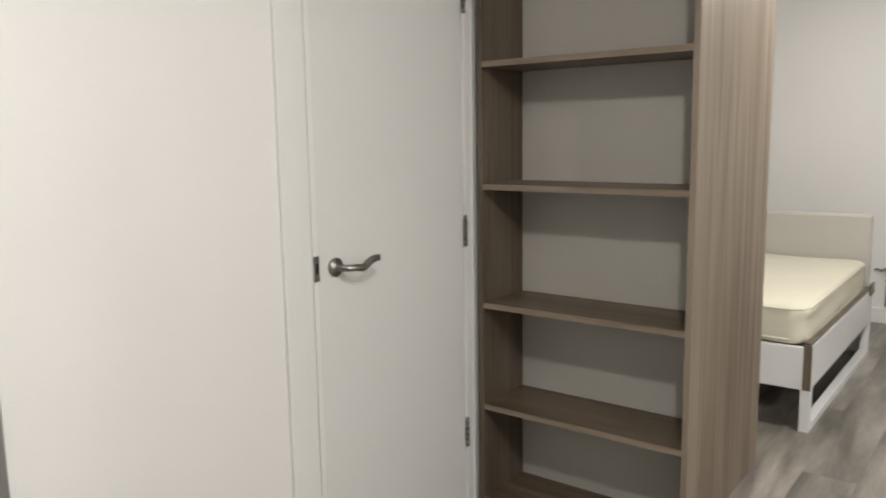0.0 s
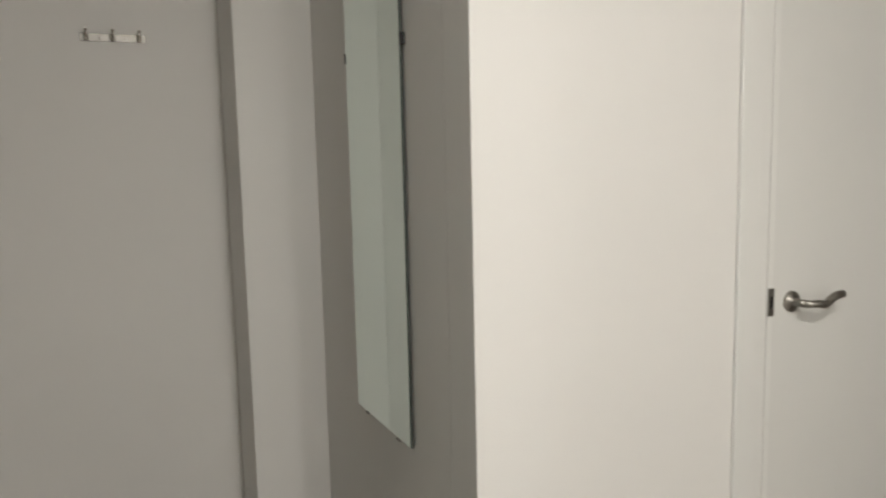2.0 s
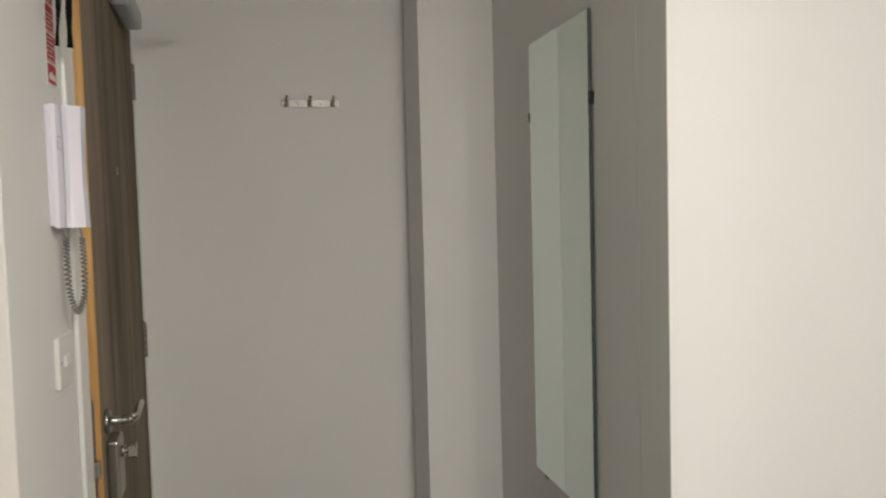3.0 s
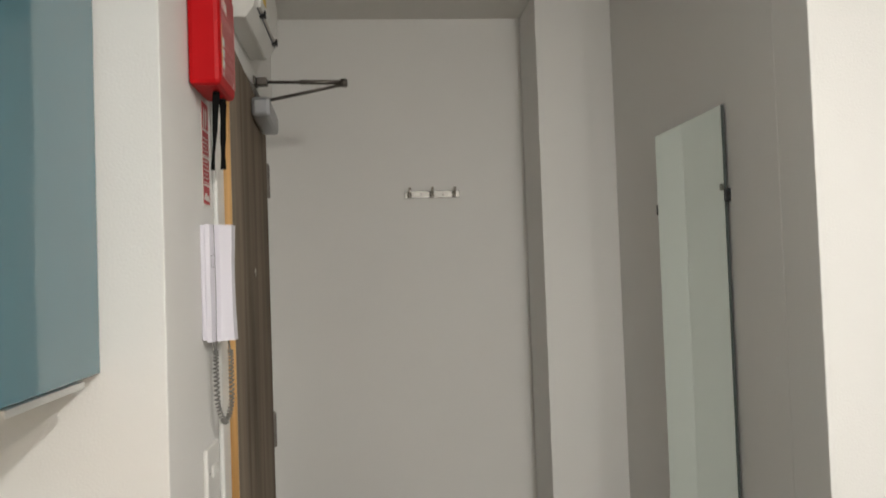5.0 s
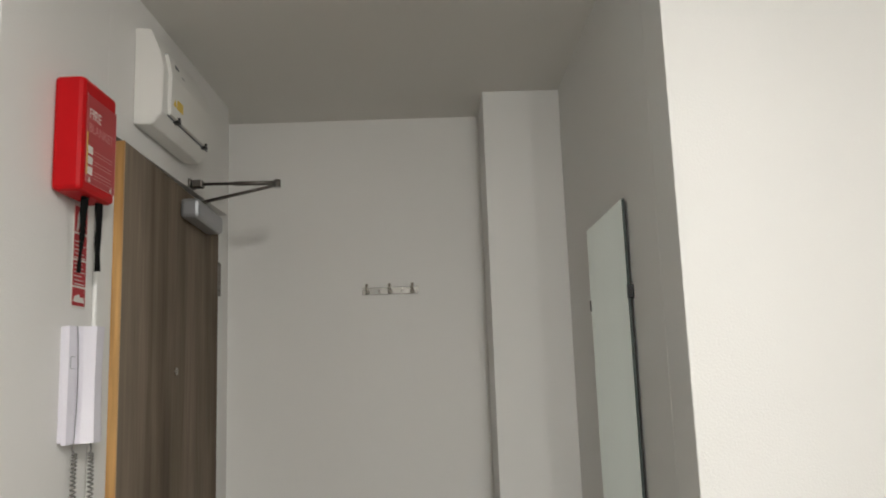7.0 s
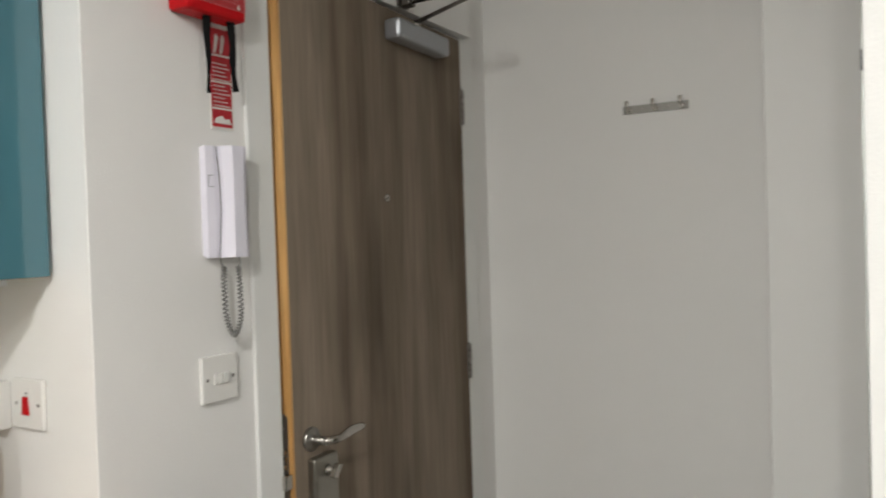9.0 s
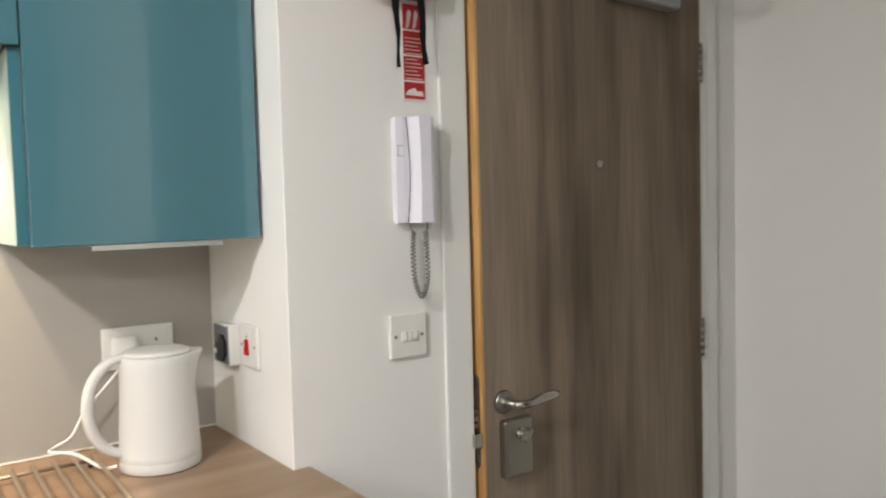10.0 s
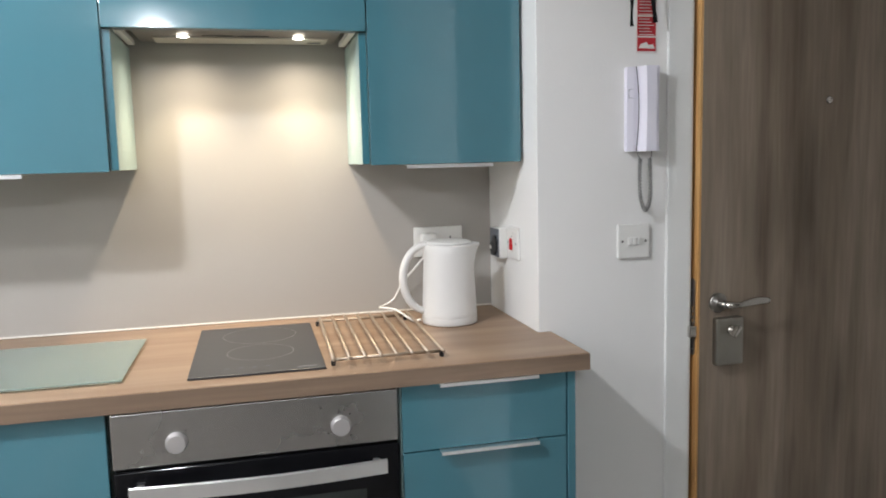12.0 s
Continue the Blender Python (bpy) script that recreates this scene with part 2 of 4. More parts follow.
# ---- mesh helpers ----
def box(bm, x0, x1, y0, y1, z0, z1, bevel=0.0, seg=2):
    vs = [bm.verts.new((x, y, z)) for z in (z0, z1) for y in (y0, y1) for x in (x0, x1)]
    fs = []
    for q in ((0, 2, 3, 1), (4, 5, 7, 6), (0, 1, 5, 4), (2, 6, 7, 3), (0, 4, 6, 2), (1, 3, 7, 5)):
        fs.append(bm.faces.new([vs[i] for i in q]))
    if bevel:
        es = list({e for f in fs for e in f.edges})
        bmesh.ops.bevel(bm, geom=es, offset=bevel, segments=seg, affect="EDGES", profile=0.5)
    return bm


def prism(bm, pts, axis, a, b, bevel=0.0):
    """A polygon, given in the two other axes, drawn out along one axis from a to b."""
    def at(p, v):
        return {"x": (v, p[0], p[1]), "y": (p[0], v, p[1]), "z": (p[0], p[1], v)}[axis]
    lo = [bm.verts.new(at(p, a)) for p in pts]
    hi = [bm.verts.new(at(p, b)) for p in pts]
    fs = [bm.faces.new(lo), bm.faces.new(hi[::-1])]
    n = len(pts)
    for i in range(n):
        fs.append(bm.faces.new([lo[i], hi[i], hi[(i + 1) % n], lo[(i + 1) % n]]))
    bmesh.ops.recalc_face_normals(bm, faces=fs)
    if bevel:
        bmesh.ops.bevel(bm, geom=list({e for f in fs for e in f.edges}), offset=bevel, segments=2, affect="EDGES")
    return bm


def tube(bm, pts, radii, sides=10, cap=True):
    """A round or oval rod along points; radii: one number, or one (or a pair) per point."""
    pts = [Vector(p) for p in pts]
    n = len(pts)
    if isinstance(radii, (int, float)):
        radii = [radii] * n
    rings, ref = [], None
    for i, p in enumerate(pts):
        d = (pts[min(i + 1, n - 1)] - pts[max(i - 1, 0)]).normalized()
        if ref is None:
            ref = d.orthogonal().normalized()
            if abs(d.z) < 0.9:
                ref = (Vector((0, 0, 1)) - d * d.z).normalized()
        ref = (ref - d * ref.dot(d)).normalized()
        o = d.cross(ref)
        r = radii[i]
        ra, rb = r if isinstance(r, tuple) else (r, r)
        rings.append([bm.verts.new(p + ref * ra * math.cos(2 * math.pi * k / sides) + o * rb * math.sin(2 * math.pi * k / sides)) for k in range(sides)])
    for a, b in zip(rings, rings[1:]):
        for k in range(sides):
            bm.faces.new([a[k], a[(k + 1) % sides], b[(k + 1) % sides], b[k]]).smooth = True
    if cap:
        bm.faces.new(rings[0][::-1])
        bm.faces.new(rings[-1])
    return bm


def lathe(bm, c, prof, sides=32, axis="z", squash=1.0):
    """Turn a profile of (radius, height) about an axis through c."""
    rings = []
    for r, h in prof:
        ring = []
        for k in range(sides):
            a = 2 * math.pi * k / sides
            u, v = r * math.cos(a), r * math.sin(a) * squash
            q = {"z": (u, v, h), "x": (h, u, v), "y": (u, h, v)}[axis]
            ring.append(bm.verts.new((c[0] + q[0], c[1] + q[1], c[2] + q[2])))
        rings.append(ring)
    fs = []
    for a, b in zip(rings, rings[1:]):
        for k in range(sides):
            f = bm.faces.new([a[k], a[(k + 1) % sides], b[(k + 1) % sides], b[k]])
            f.smooth = True
            fs.append(f)
    fs += [bm.faces.new(rings[0][::-1]), bm.faces.new(rings[-1])]
    bmesh.ops.recalc_face_normals(bm, faces=fs)
    return bm


def part(name, bm, material, parent=None, label="", category="", group="", kind=""):
    me = bpy.data.meshes.new(name)
    bm.to_mesh(me)
    bm.free()
    me.materials.append(material)
    ob = new(name, me)
    if parent is not None:
        ob.parent = parent
    return tagged(ob, label, category, group, kind)


def bpart(name, dims, material, parent=None, bevel=0.0, **k):
    return part(name, box(bmesh.new(), *dims, bevel), material, parent, **k)


def empty(name, where=(0, 0, 0), label="", category="", group="", kind=""):
    """The thing's root. Parts are drawn in world metres, the root stays at the origin of its base."""
    ob = new(name)
    ob.empty_display_size = 0.1
    return tagged(ob, label, category, group, kind)


def screw(bm, c, r, axis="x"):
    return lathe(bm, c, [(r, 0), (r, 0.0008), (r * 0.6, 0.0016)], 12, axis)


# ---- setting ----
CEIL = 2.327
XD, XM, YB, YH = 0.403, 1.476, 0.135, 1.465
ST = dict(kind="structure")
bpart("ceiling", (-0.1, 6.9, -3.5, 1.6, CEIL, CEIL + 0.1), M_CEIL, label="plain off-white painted ceiling over the whole flat", **ST)

bpart("wall_kitchen", (-0.1, 0, -3.5, 0, 0, CEIL), M_WALL, label="white painted wall behind the kitchen units", **ST)
w = empty("wall_entrance", label="white painted wall round the entrance door, with a projecting corner", **ST)
bpart("wall_pier", (-0.1, XD, 0, 0.39, 0, CEIL), M_WALL, w, bevel=0.002)
bpart("wall_head", (-0.1, XD - 0.0003, 0.39, 1.30, 1.968, CEIL), M_WALL, w)
bpart("wall_return", (-0.1, 0.36, 1.30, YH, 0, CEIL), M_WALL, w)
bpart("wall_hall_end", (-0.1, 1.6, YH, YH + 0.1, 0, CEIL), M_WALL, label="white painted end wall of the entrance hall", **ST)
bpart("corner_boxing", (1.232, XM, 1.219, YH, 0, CEIL), M_WALL, bevel=0.003, label="white boxed-in pipe casing in the hall corner", **ST)
bpart("wall_hall_side", (XM, XM + 0.12, YB + 0.12, YH, 0, CEIL), M_WALL, label="white painted side wall of the entrance hall", **ST)
w = empty("wall_bathroom", label="white painted wall with the bathroom door in it", **ST)
bpart("wall_left_part", (XM, 2.24, YB, YB + 0.12, 0, CEIL), M_WALL, w, bevel=0.002)
bpart("wall_right_part", (2.98, 3.75, YB, YB + 0.12, 0, CEIL), M_WALL, w)
bpart("wall_over_door", (2.24, 2.98, YB, YB + 0.12, 2.0, CEIL), M_WALL, w)
bpart("wall_bedroom_side", (3.75, 6.78, 1.2, 1.3, 0, CEIL), M_WALL, label="white painted wall beside the bed", **ST)
bpart("wall_bed_recess", (3.65, 3.75, YB + 0.12, 1.2, 0, CEIL), M_WALL, label="white painted wall of the bed recess", **ST)
bpart("wall_bedroom_end", (6.78, 6.88, -3.4, 1.3, 0, CEIL), M_WALL, label="white painted wall at the head of the bed", **ST)
# Out of view: added to close the room and bounce the lamps' light.
bpart("unseen_wall_back", (0, 6.88, -3.5, -3.4, 0, CEIL), M_WALL, label="unseen plain white wall added to close the room and bounce light", **ST)
bpart("baseboard", (6.764, 6.779, -3.4, 1.2, 0, 0.10), M_TRIM, bevel=0.003, label="white gloss skirting board", **ST)
# Unseen blocker added behind the ajar door to close the opening.
bpart("unseen_wall_beyond_door", (-0.2, -0.1, 0.0, 1.6, 0, CEIL), M_WALL, label="unseen plain wall added to close off the space beyond the door", **ST)

# ---- bathroom door ----
BY = YB - 0.012
fr = empty("door_bathroom_frame", label="white gloss door frame with flat architraves", **ST)
bpart("architrave", (2.165, 2.225, BY, YB - 0.001, 0, 2.05), M_TRIM, fr, 0.003)
bpart("architrave", (2.985, 3.035, BY, YB - 0.001, 0, 2.05), M_TRIM, fr, 0.003)
bpart("architrave", (2.226, 2.984, BY, YB - 0.001, 1.99, 2.05), M_TRIM, fr, 0.003)
bpart("door_lining", (2.226, 2.2625, BY + 0.004, YB + 0.12, 0, 1.99), M_TRIM, fr, 0.002)
bpart("door_lining", (2.95, 2.984, BY + 0.004, YB + 0.12, 0, 1.99), M_TRIM, fr, 0.002)
bpart("strike_plate", (2.2690, 2.2870, BY + 0.0035, BY + 0.0070, 0.935, 1.003), M_HINGE, fr, 0.001, label="steel strike plate")
bpart("strike_hole", (2.2735, 2.2830, BY + 0.0030, BY + 0.0034, 0.955, 0.983), M_DARK, fr, label="dark latch hole")
bpart("door_stop", (2.2680, 2.2872, BY + 0.0075, BY + 0.06, 0, 1.99), M_TRIM, fr, 0.001)
dr = empty("bathroom_door", label="plain flush white painted bathroom door, closed, in a white frame", category="door")
bpart("leaf", (2.2890, 2.947, BY + 0.010, BY + 0.058, 0.01, 1.985), M_DOORW, dr, 0.002)


def lever(parent, o, side, wavy, name="door_handle", label="satin nickel lever handle"):
    """A lever on a round rose. o: the rose's centre on the leaf; side: the matrix that turns +x (out of the leaf) and +y (along the lever) into place."""
    m = Matrix.Translation(o) @ side
    b = lathe(bmesh.new(), (0, 0, 0), [(0.026, 0), (0.026, 0.006), (0.023, 0.009), (0.011, 0.010), (0.0095, 0.016), (0.009, 0.045)], 24, "x")
    bmesh.ops.transform(b, matrix=m, verts=b.verts)
    h = part(name, b, M_LEVER, parent, label=label)
    pts, rr = [(0.030, 0, 0), (0.044, 0.003, 0), (0.051, 0.012, 0)], [0.0098, 0.0098, (0.0095, 0.009)]
    for i in range(9):
        s = i / 8
        if wavy:
            u = min(1, max(0, (s - 0.2) / 0.65))
            z = -0.004 * math.sin(math.pi * min(1, s * 2)) + 0.016 * u * u * (3 - 2 * u)
            rr.append((0.0098 + 0.0012 * math.sin(s * 3.14), 0.0085))
        else:
            z = 0.003 * math.sin(s * 3.14) + 0.007 * s
            rr.append((0.006 + 0.005 * math.sin(0.4 + s * 2.4), 0.007))
        pts.append((0.056, 0.03 + s * 0.085, z))
    b = tube(bmesh.new(), pts, rr, 12)
    bmesh.ops.transform(b, matrix=m, verts=b.verts)
    part("lever", b, M_LEVER if wavy else M_CHROME, h)
    return h


def hinge(parent, x, y, z0, z1, out, name="hinge"):
    """Butt hinge: knuckle on a vertical pin, with a leaf on each side. out: unit vector in the plan, away from the wall."""
    r = 0.0046 if out[1] else 0.0070
    h = bmesh.new()
    for k in range(5):
        za = z0 + (z1 - z0) * k / 5
        tube(h, [(x, y, za + 0.0008), (x, y, za + (z1 - z0) / 5 - 0.0008)], r, 12)
    tube(h, [(x, y, z0), (x, y, z1)], r * 0.7, 8)
    tube(h, [(x, y, z1), (x, y, z1 + 0.004)], 0.0045, 8)
    t = (out[1], -out[0])
    lo = (x - abs(t[0]) * 0.008 - 0.001, x + abs(t[0]) * 0.008 + 0.001)
    ly = (y - abs(t[1]) * 0.008 - 0.001, y + abs(t[1]) * 0.008 + 0.001)
    box(h, lo[0], lo[1], ly[0], ly[1], z0, z1)
    return part(name, h, M_HINGE, parent, label="steel butt hinge")


side_b = Matrix(((0, 1, 0, 0), (-1, 0, 0, 0), (0, 0, 1, 0), (0, 0, 0, 1)))
lever(dr, (2.350, BY + 0.010, 0.964), side_b, True)
for z in (0.25, 0.95, 1.70):
    hinge(dr, 2.945, BY - 0.001, z, z + 0.10, (0, -1))

# ---- entrance door ----
fr = empty("door_entrance_frame", label="white gloss frame of the entrance door", **ST)
bpart("architrave", (XD + 0.0005, XD + 0.010, 0.345, 0.416, 0, 2.03), M_TRIM, fr, 0.004)
bpart("door_jamb", (0.28, XD - 0.002, 0.3905, 0.425, 0, 1.9675), M_TRIM, fr, 0.002)
bpart("door_jamb", (0.28, 0.378, 1.268, 1.2995, 0, 1.9675), M_TRIM, fr, 0.002)
bpart("door_head", (0.28, 0.372, 0.426, 1.267, 1.958, 1.9675), M_TRIM, fr, 0.001)
bpart("architrave", (0.3605, 0.376, 1.3005, 1.35, 0, 2.0), M_TRIM, fr, 0.004)
ANG = math.atan2(0.047, 1)
D = Matrix.Translation((0.3855, 1.262, 0)) @ Matrix.Rotation(ANG, 4, "Z")


def dbox(*a, bevel=0.0):
    b = box(bmesh.new(), *a, bevel)
    bmesh.ops.transform(b, matrix=D, verts=b.verts)
    return b


LW = 0.832
ed = empty("entrance_door", label="dark grey oak entrance door, standing slightly ajar, pale oak edge", category="door")
part("leaf", dbox(-0.044, 0, -LW + 0.006, -0.003, 0.008, 1.955, bevel=0.001), M_DOOR, ed)
part("lipping", dbox(-0.044, -0.0008, -LW, -LW + 0.0055, 0.008, 1.955), M_LIP, ed, label="pale oak lipping along the door edge")
b = prism(bmesh.new(), [(-0.0225 + 0.0115 * math.cos(radians(a)), (1.008 if a < 180 else 0.827) + 0.0115 * math.sin(radians(a))) for a in [*range(0, 181, 20), *range(180, 361, 20)]], "y", -LW - 0.0018, -LW - 0.0002)
bmesh.ops.transform(b, matrix=D, verts=b.verts)
part("lock_forend", b, M_HINGE, ed, label="steel lock forend plate with rounded ends")
for z in (0.830, 0.990):
    b = lathe(bmesh.new(), (-0.0225, -LW - 0.0026, z), [(0.0022, 0.0), (0.0040, 0.0006)], 12, "y")
    bmesh.ops.transform(b, matrix=D, verts=b.verts)
    part("screw", b, M_CHROME, ed)
part("dead_bolt", dbox(-0.016, -0.002, -LW - 0.022, -LW - 0.001, 0.866, 0.897, bevel=0.002), M_CHROME, ed)
for z in (0.905, 0.921, 0.937):
    part("lock_lug", dbox(-0.032, -0.014, -LW - 0.010, -LW - 0.001, z, z + 0.010, bevel=0.001), M_CHROME, ed)
side_e = Matrix.Rotation(ANG, 4, "Z")
o = D @ Vector((0, -0.775, 0.955))
lever(ed, o, side_e, False)
b = dbox(0.0, 0.024, -0.79, -0.708, 0.79, 0.917, bevel=0.006)
lk = part("lock_case", b, M_LOCK, ed, label="satin nickel thumb-turn lock plate")
b = bmesh.new()
lathe(b, (0.024, -0.749, 0.885), [(0.012, 0), (0.012, 0.006), (0.006, 0.007), (0.006, 0.014)], 20, "x")
bmesh.ops.transform(b, matrix=D, verts=b.verts)
part("thumb_turn", b, M_CHROME, lk)
b = box(bmesh.new(), 0.012, 0.030, -0.005, 0.005, -0.016, 0.016, 0.002)
bmesh.ops.transform(b, matrix=D @ Matrix.Translation((0.024, -0.749, 0.885)) @ Matrix.Rotation(radians(-40), 4, "X"), verts=b.verts)
part("thumb_turn", b, M_CHROME, lk)
b = lathe(bmesh.new(), (0, -0.438, 1.475), [(0.0105, 0), (0.0100, 0.002), (0.0078, 0.004), (0.0055, 0.0042), (0.0050, 0.0015)], 20, "x")
bmesh.ops.transform(b, matrix=D, verts=b.verts)
part("door_viewer", b, M_CHROME, ed, label="small round peephole viewer")
for z in (0.24, 0.946, 1.705):
    hinge(ed, 0.387, 1.260, z, z + 0.102, (1, 0))

cl = empty("door_closer", label="silver overhead door closer with a folded arm on the oak door", category="door closer")
b = dbox(0.001, 0.050, -0.43, -0.160, 1.870, 1.922, bevel=0.010)
part("closer_body", b, M_CLOSER, cl)
sp = D @ Vector((0.03, -0.31, 1.922))
elb = Vector((0.640, 0.925, 1.977))
part("spindle", tube(bmesh.new(), [sp, sp + Vector((0, 0, 0.016))], 0.009, 14), M_CHROME, cl)
b = tube(bmesh.new(), [sp + Vector((0, 0, 0.014)), elb - Vector((0, 0, 0.006))], [(0.004, 0.011), (0.004, 0.008)], 10)
part("lower_arm", b, M_ARM, cl)
brk = Vector((0.424, 0.925, 1.980))
part("upper_arm", tube(bmesh.new(), [brk, brk.lerp(elb, 0.45), brk.lerp(elb, 0.46), elb], [0.0042, 0.0042, 0.0062, 0.0062], 10), M_ARM, cl)
part("elbow", tube(bmesh.new(), [elb - Vector((0, 0, 0.012)), elb + Vector((0, 0, 0.008))], 0.0095, 14), M_ARM, cl)
part("bracket", box(bmesh.new(), XD + 0.0005, 0.410, 0.900, 0.950, 1.9695, 1.992, 0.002), M_ARM, cl)
part("bracket_fork", box(bmesh.new(), 0.4105, 0.438, 0.910, 0.940, 1.9700, 1.990, 0.003), M_ARM, cl)

# ---- consumer unit over the door ----
cu = empty("fuse_box", label="white plastic fuse box with chamfered cover over the door", category="fuse box")
U0, U1 = 0.522, 0.864
prof = [(XD + 0.0005, 2.022), (XD + 0.042, 2.020), (XD + 0.064, 2.048), (XD + 0.066, 2.150), (XD + 0.058, 2.190), (XD + 0.036, 2.246), (XD + 0.0005, 2.248)]
part("housing", prism(bmesh.new(), prof, "y", U0, U1, 0.002), M_WPLAS, cu)
fl = [(XD + 0.0655, 2.052), (XD + 0.072, 2.053), (XD + 0.074, 2.148), (XD + 0.064, 2.198), (XD + 0.056, 2.198)]
part("cover_flap", prism(bmesh.new(), fl, "y", U0 + 0.034, U1 - 0.010, 0.001), M_WPLAS, cu)
# Solid dark strips paint the shade in the flap's seams.
bpart("flap_gap_shade", (XD + 0.0635, XD + 0.0662, U0 + 0.033, U1 - 0.009, 2.0495, 2.0522), M_GREYP, cu, label="thin dark strip for the shade in the seam under the flap")
bpart("flap_gap_shade", (XD + 0.0550, XD + 0.0590, U0 + 0.036, U1 - 0.030, 2.1985, 2.2005), M_GREYP, cu, label="thin dark strip for the shade in the seam over the flap")
for y in (U0 + 0.078, U1 - 0.055):
    bpart("clip", (XD + 0.062, XD + 0.0765, y, y + 0.016, 2.046, 2.054), M_BLACK, cu, 0.001, label="small black catch")
    bpart("clip", (XD + 0.0715, XD + 0.0765, y + 0.004, y + 0.012, 2.0535, 2.061), M_BLACK, cu, 0.001, label="small black catch")
bpart("warning_label", (XD + 0.0715, XD + 0.0742, U0 + 0.074, U0 + 0.112, 2.078, 2.100), M_YEL, cu, label="small yellow warning label")
part("warning_label", prism(bmesh.new(), [(U0 + 0.050, 2.080), (U0 + 0.068, 2.080), (U0 + 0.059, 2.095)], "x", XD + 0.0715, XD + 0.0742), M_YEL, cu, label="small yellow warning triangle")
for y, z in ((U0 + 0.070, 2.176), (U0 + 0.110, 2.168)):
    part("vent_slot", prism(bmesh.new(), [(XD + 0.0650, z + 0.010), (XD + 0.0695, z), (XD + 0.0705, z), (XD + 0.0665, z + 0.011)], "y", y, y + 0.022), M_GREYP, cu, label="dark slot")

# ---- fire blanket ----
fb = empty("fire_blanket", label="red fire blanket case with black pull tapes on the white wall", category="fire blanket")
FX, F0, F1, FZ0, FZ1 = XD + 0.054, 0.170, 0.311, 1.788, 1.997
bpart("case", (XD + 0.0005, FX, F0, F1, FZ0, FZ1), M_RED, fb, 0.009)
lab = bpart("case_label", (FX - 0.001, FX + 0.0008, F0 + 0.016, F1 - 0.006, FZ0 + 0.02, FZ1 - 0.03), M_CASEL, fb, label="faded red printed label under clear film")


def text(body, size, m, material, parent, label=""):
    cu_ = bpy.data.curves.new("writing", "FONT")
    cu_.body, cu_.size, cu_.extrude = body, size, 0.0002
    ob = bpy.data.objects.new("writing", cu_)
    scene.collection.objects.link(ob)
    me = bpy.data.meshes.new_from_object(ob)
    bpy.data.objects.remove(ob)
    me.materials.clear()
    me.materials.append(material)
    me.transform(m)
    t = new("writing", me)
    t.parent = parent
    return tagged(t, label)


ONX = Matrix(((0, 0, 1, 0), (1, 0, 0, 0), (0, 1, 0, 0), (0, 0, 0, 1)))
for y0, y1, z0, z1 in ((F0 + 0.014, F0 + 0.0152, FZ0 + 0.018, FZ1 - 0.028), (F1 - 0.0062, F1 - 0.005, FZ0 + 0.018, FZ1 - 0.028), (F0 + 0.0152, F1 - 0.0062, FZ0 + 0.030, FZ0 + 0.0308), (F0 + 0.0152, F1 - 0.0062, FZ0 + 0.018, FZ0 + 0.019)):
    bpart("film_edge", (FX + 0.0008, FX + 0.0013, y0, y1, z0, z1), M_PALER, lab, label="pale edge of the clear film")
bpart("stripe", (FX + 0.0008, FX + 0.0011, F0 + 0.0155, F0 + 0.0205, FZ0 + 0.032, FZ0 + 0.110), M_YEL, lab, label="thin yellow stripe")
for y in (F0 + 0.030, F1 - 0.022):
    part("arrow", prism(bmesh.new(), [(y, FZ0 + 0.0195), (y + 0.005, FZ0 + 0.0235), (y + 0.002, FZ0 + 0.0235), (y + 0.002, FZ0 + 0.0285), (y - 0.002, FZ0 + 0.0285), (y - 0.002, FZ0 + 0.0235), (y - 0.005, FZ0 + 0.0235)], "x", FX + 0.0008, FX + 0.0012), M_PAPER, lab, label="small white arrow")
text("FIRE", 0.027, Matrix.Translation((FX + 0.001, F0 + 0.022, FZ1 - 0.072)) @ ONX, M_PAPER, lab, "white capital letters")
text("BLANKET", 0.024, Matrix.Translation((FX + 0.001, F0 + 0.022, FZ1 - 0.097)) @ ONX, M_PALER, lab, "white capital letters")
for i in range(3):
    bpart("pictogram", (FX + 0.0008, FX + 0.0014, F0 + 0.022, F0 + 0.040, FZ0 + 0.034 + i * 0.019, FZ0 + 0.048 + i * 0.019), M_PAPER, lab, label="small white pictogram")
    for j in range(2):
        bpart("print_line", (FX + 0.0008, FX + 0.0012, F0 + 0.046, F0 + 0.12, FZ0 + 0.036 + i * 0.019 + j * 0.006, FZ0 + 0.0375 + i * 0.019 + j * 0.006), M_PALER, lab)
for y, dy, ln, wd in ((0.228, 0.012, 0.140, 0.0), (0.286, 0.010, 0.131, 0.6)):
    pts, rr = [], []
    for i in range(11):
        q = i / 10
        pts.append((FX - 0.018 - 0.012 * q * (1 - wd), y + dy * q + 0.0015 * math.sin(q * 9 + y * 40), FZ0 + 0.004 - ln * q))
        rr.append((0.0016, 0.0068 - 0.0032 * min(1, max(0, (q - 0.35) * 4)) * (1 - wd) + 0.0008 * math.sin(q * 14)))
    part("pull_tape", tube(bmesh.new(), pts, [(w_, t_) for t_, w_ in rr], 10), M_CORD, fb, label="hanging black pull tape")
    bpart("tape_slot", (FX - 0.022, FX - 0.014, y - 0.008, y + 0.008, FZ0 - 0.0008, FZ0 + 0.002), M_BLACK, fb)

sg = empty("instruction_sign", label="narrow red and white fire blanket instruction sticker on the wall", category="sign")
S0, S1, SZ0, SZ1 = 0.262, 0.318, 1.592, 1.785
bpart("sign_back", (XD + 0.0005, XD + 0.0015, S0, S1, SZ0, SZ1), M_PAPER, sg)
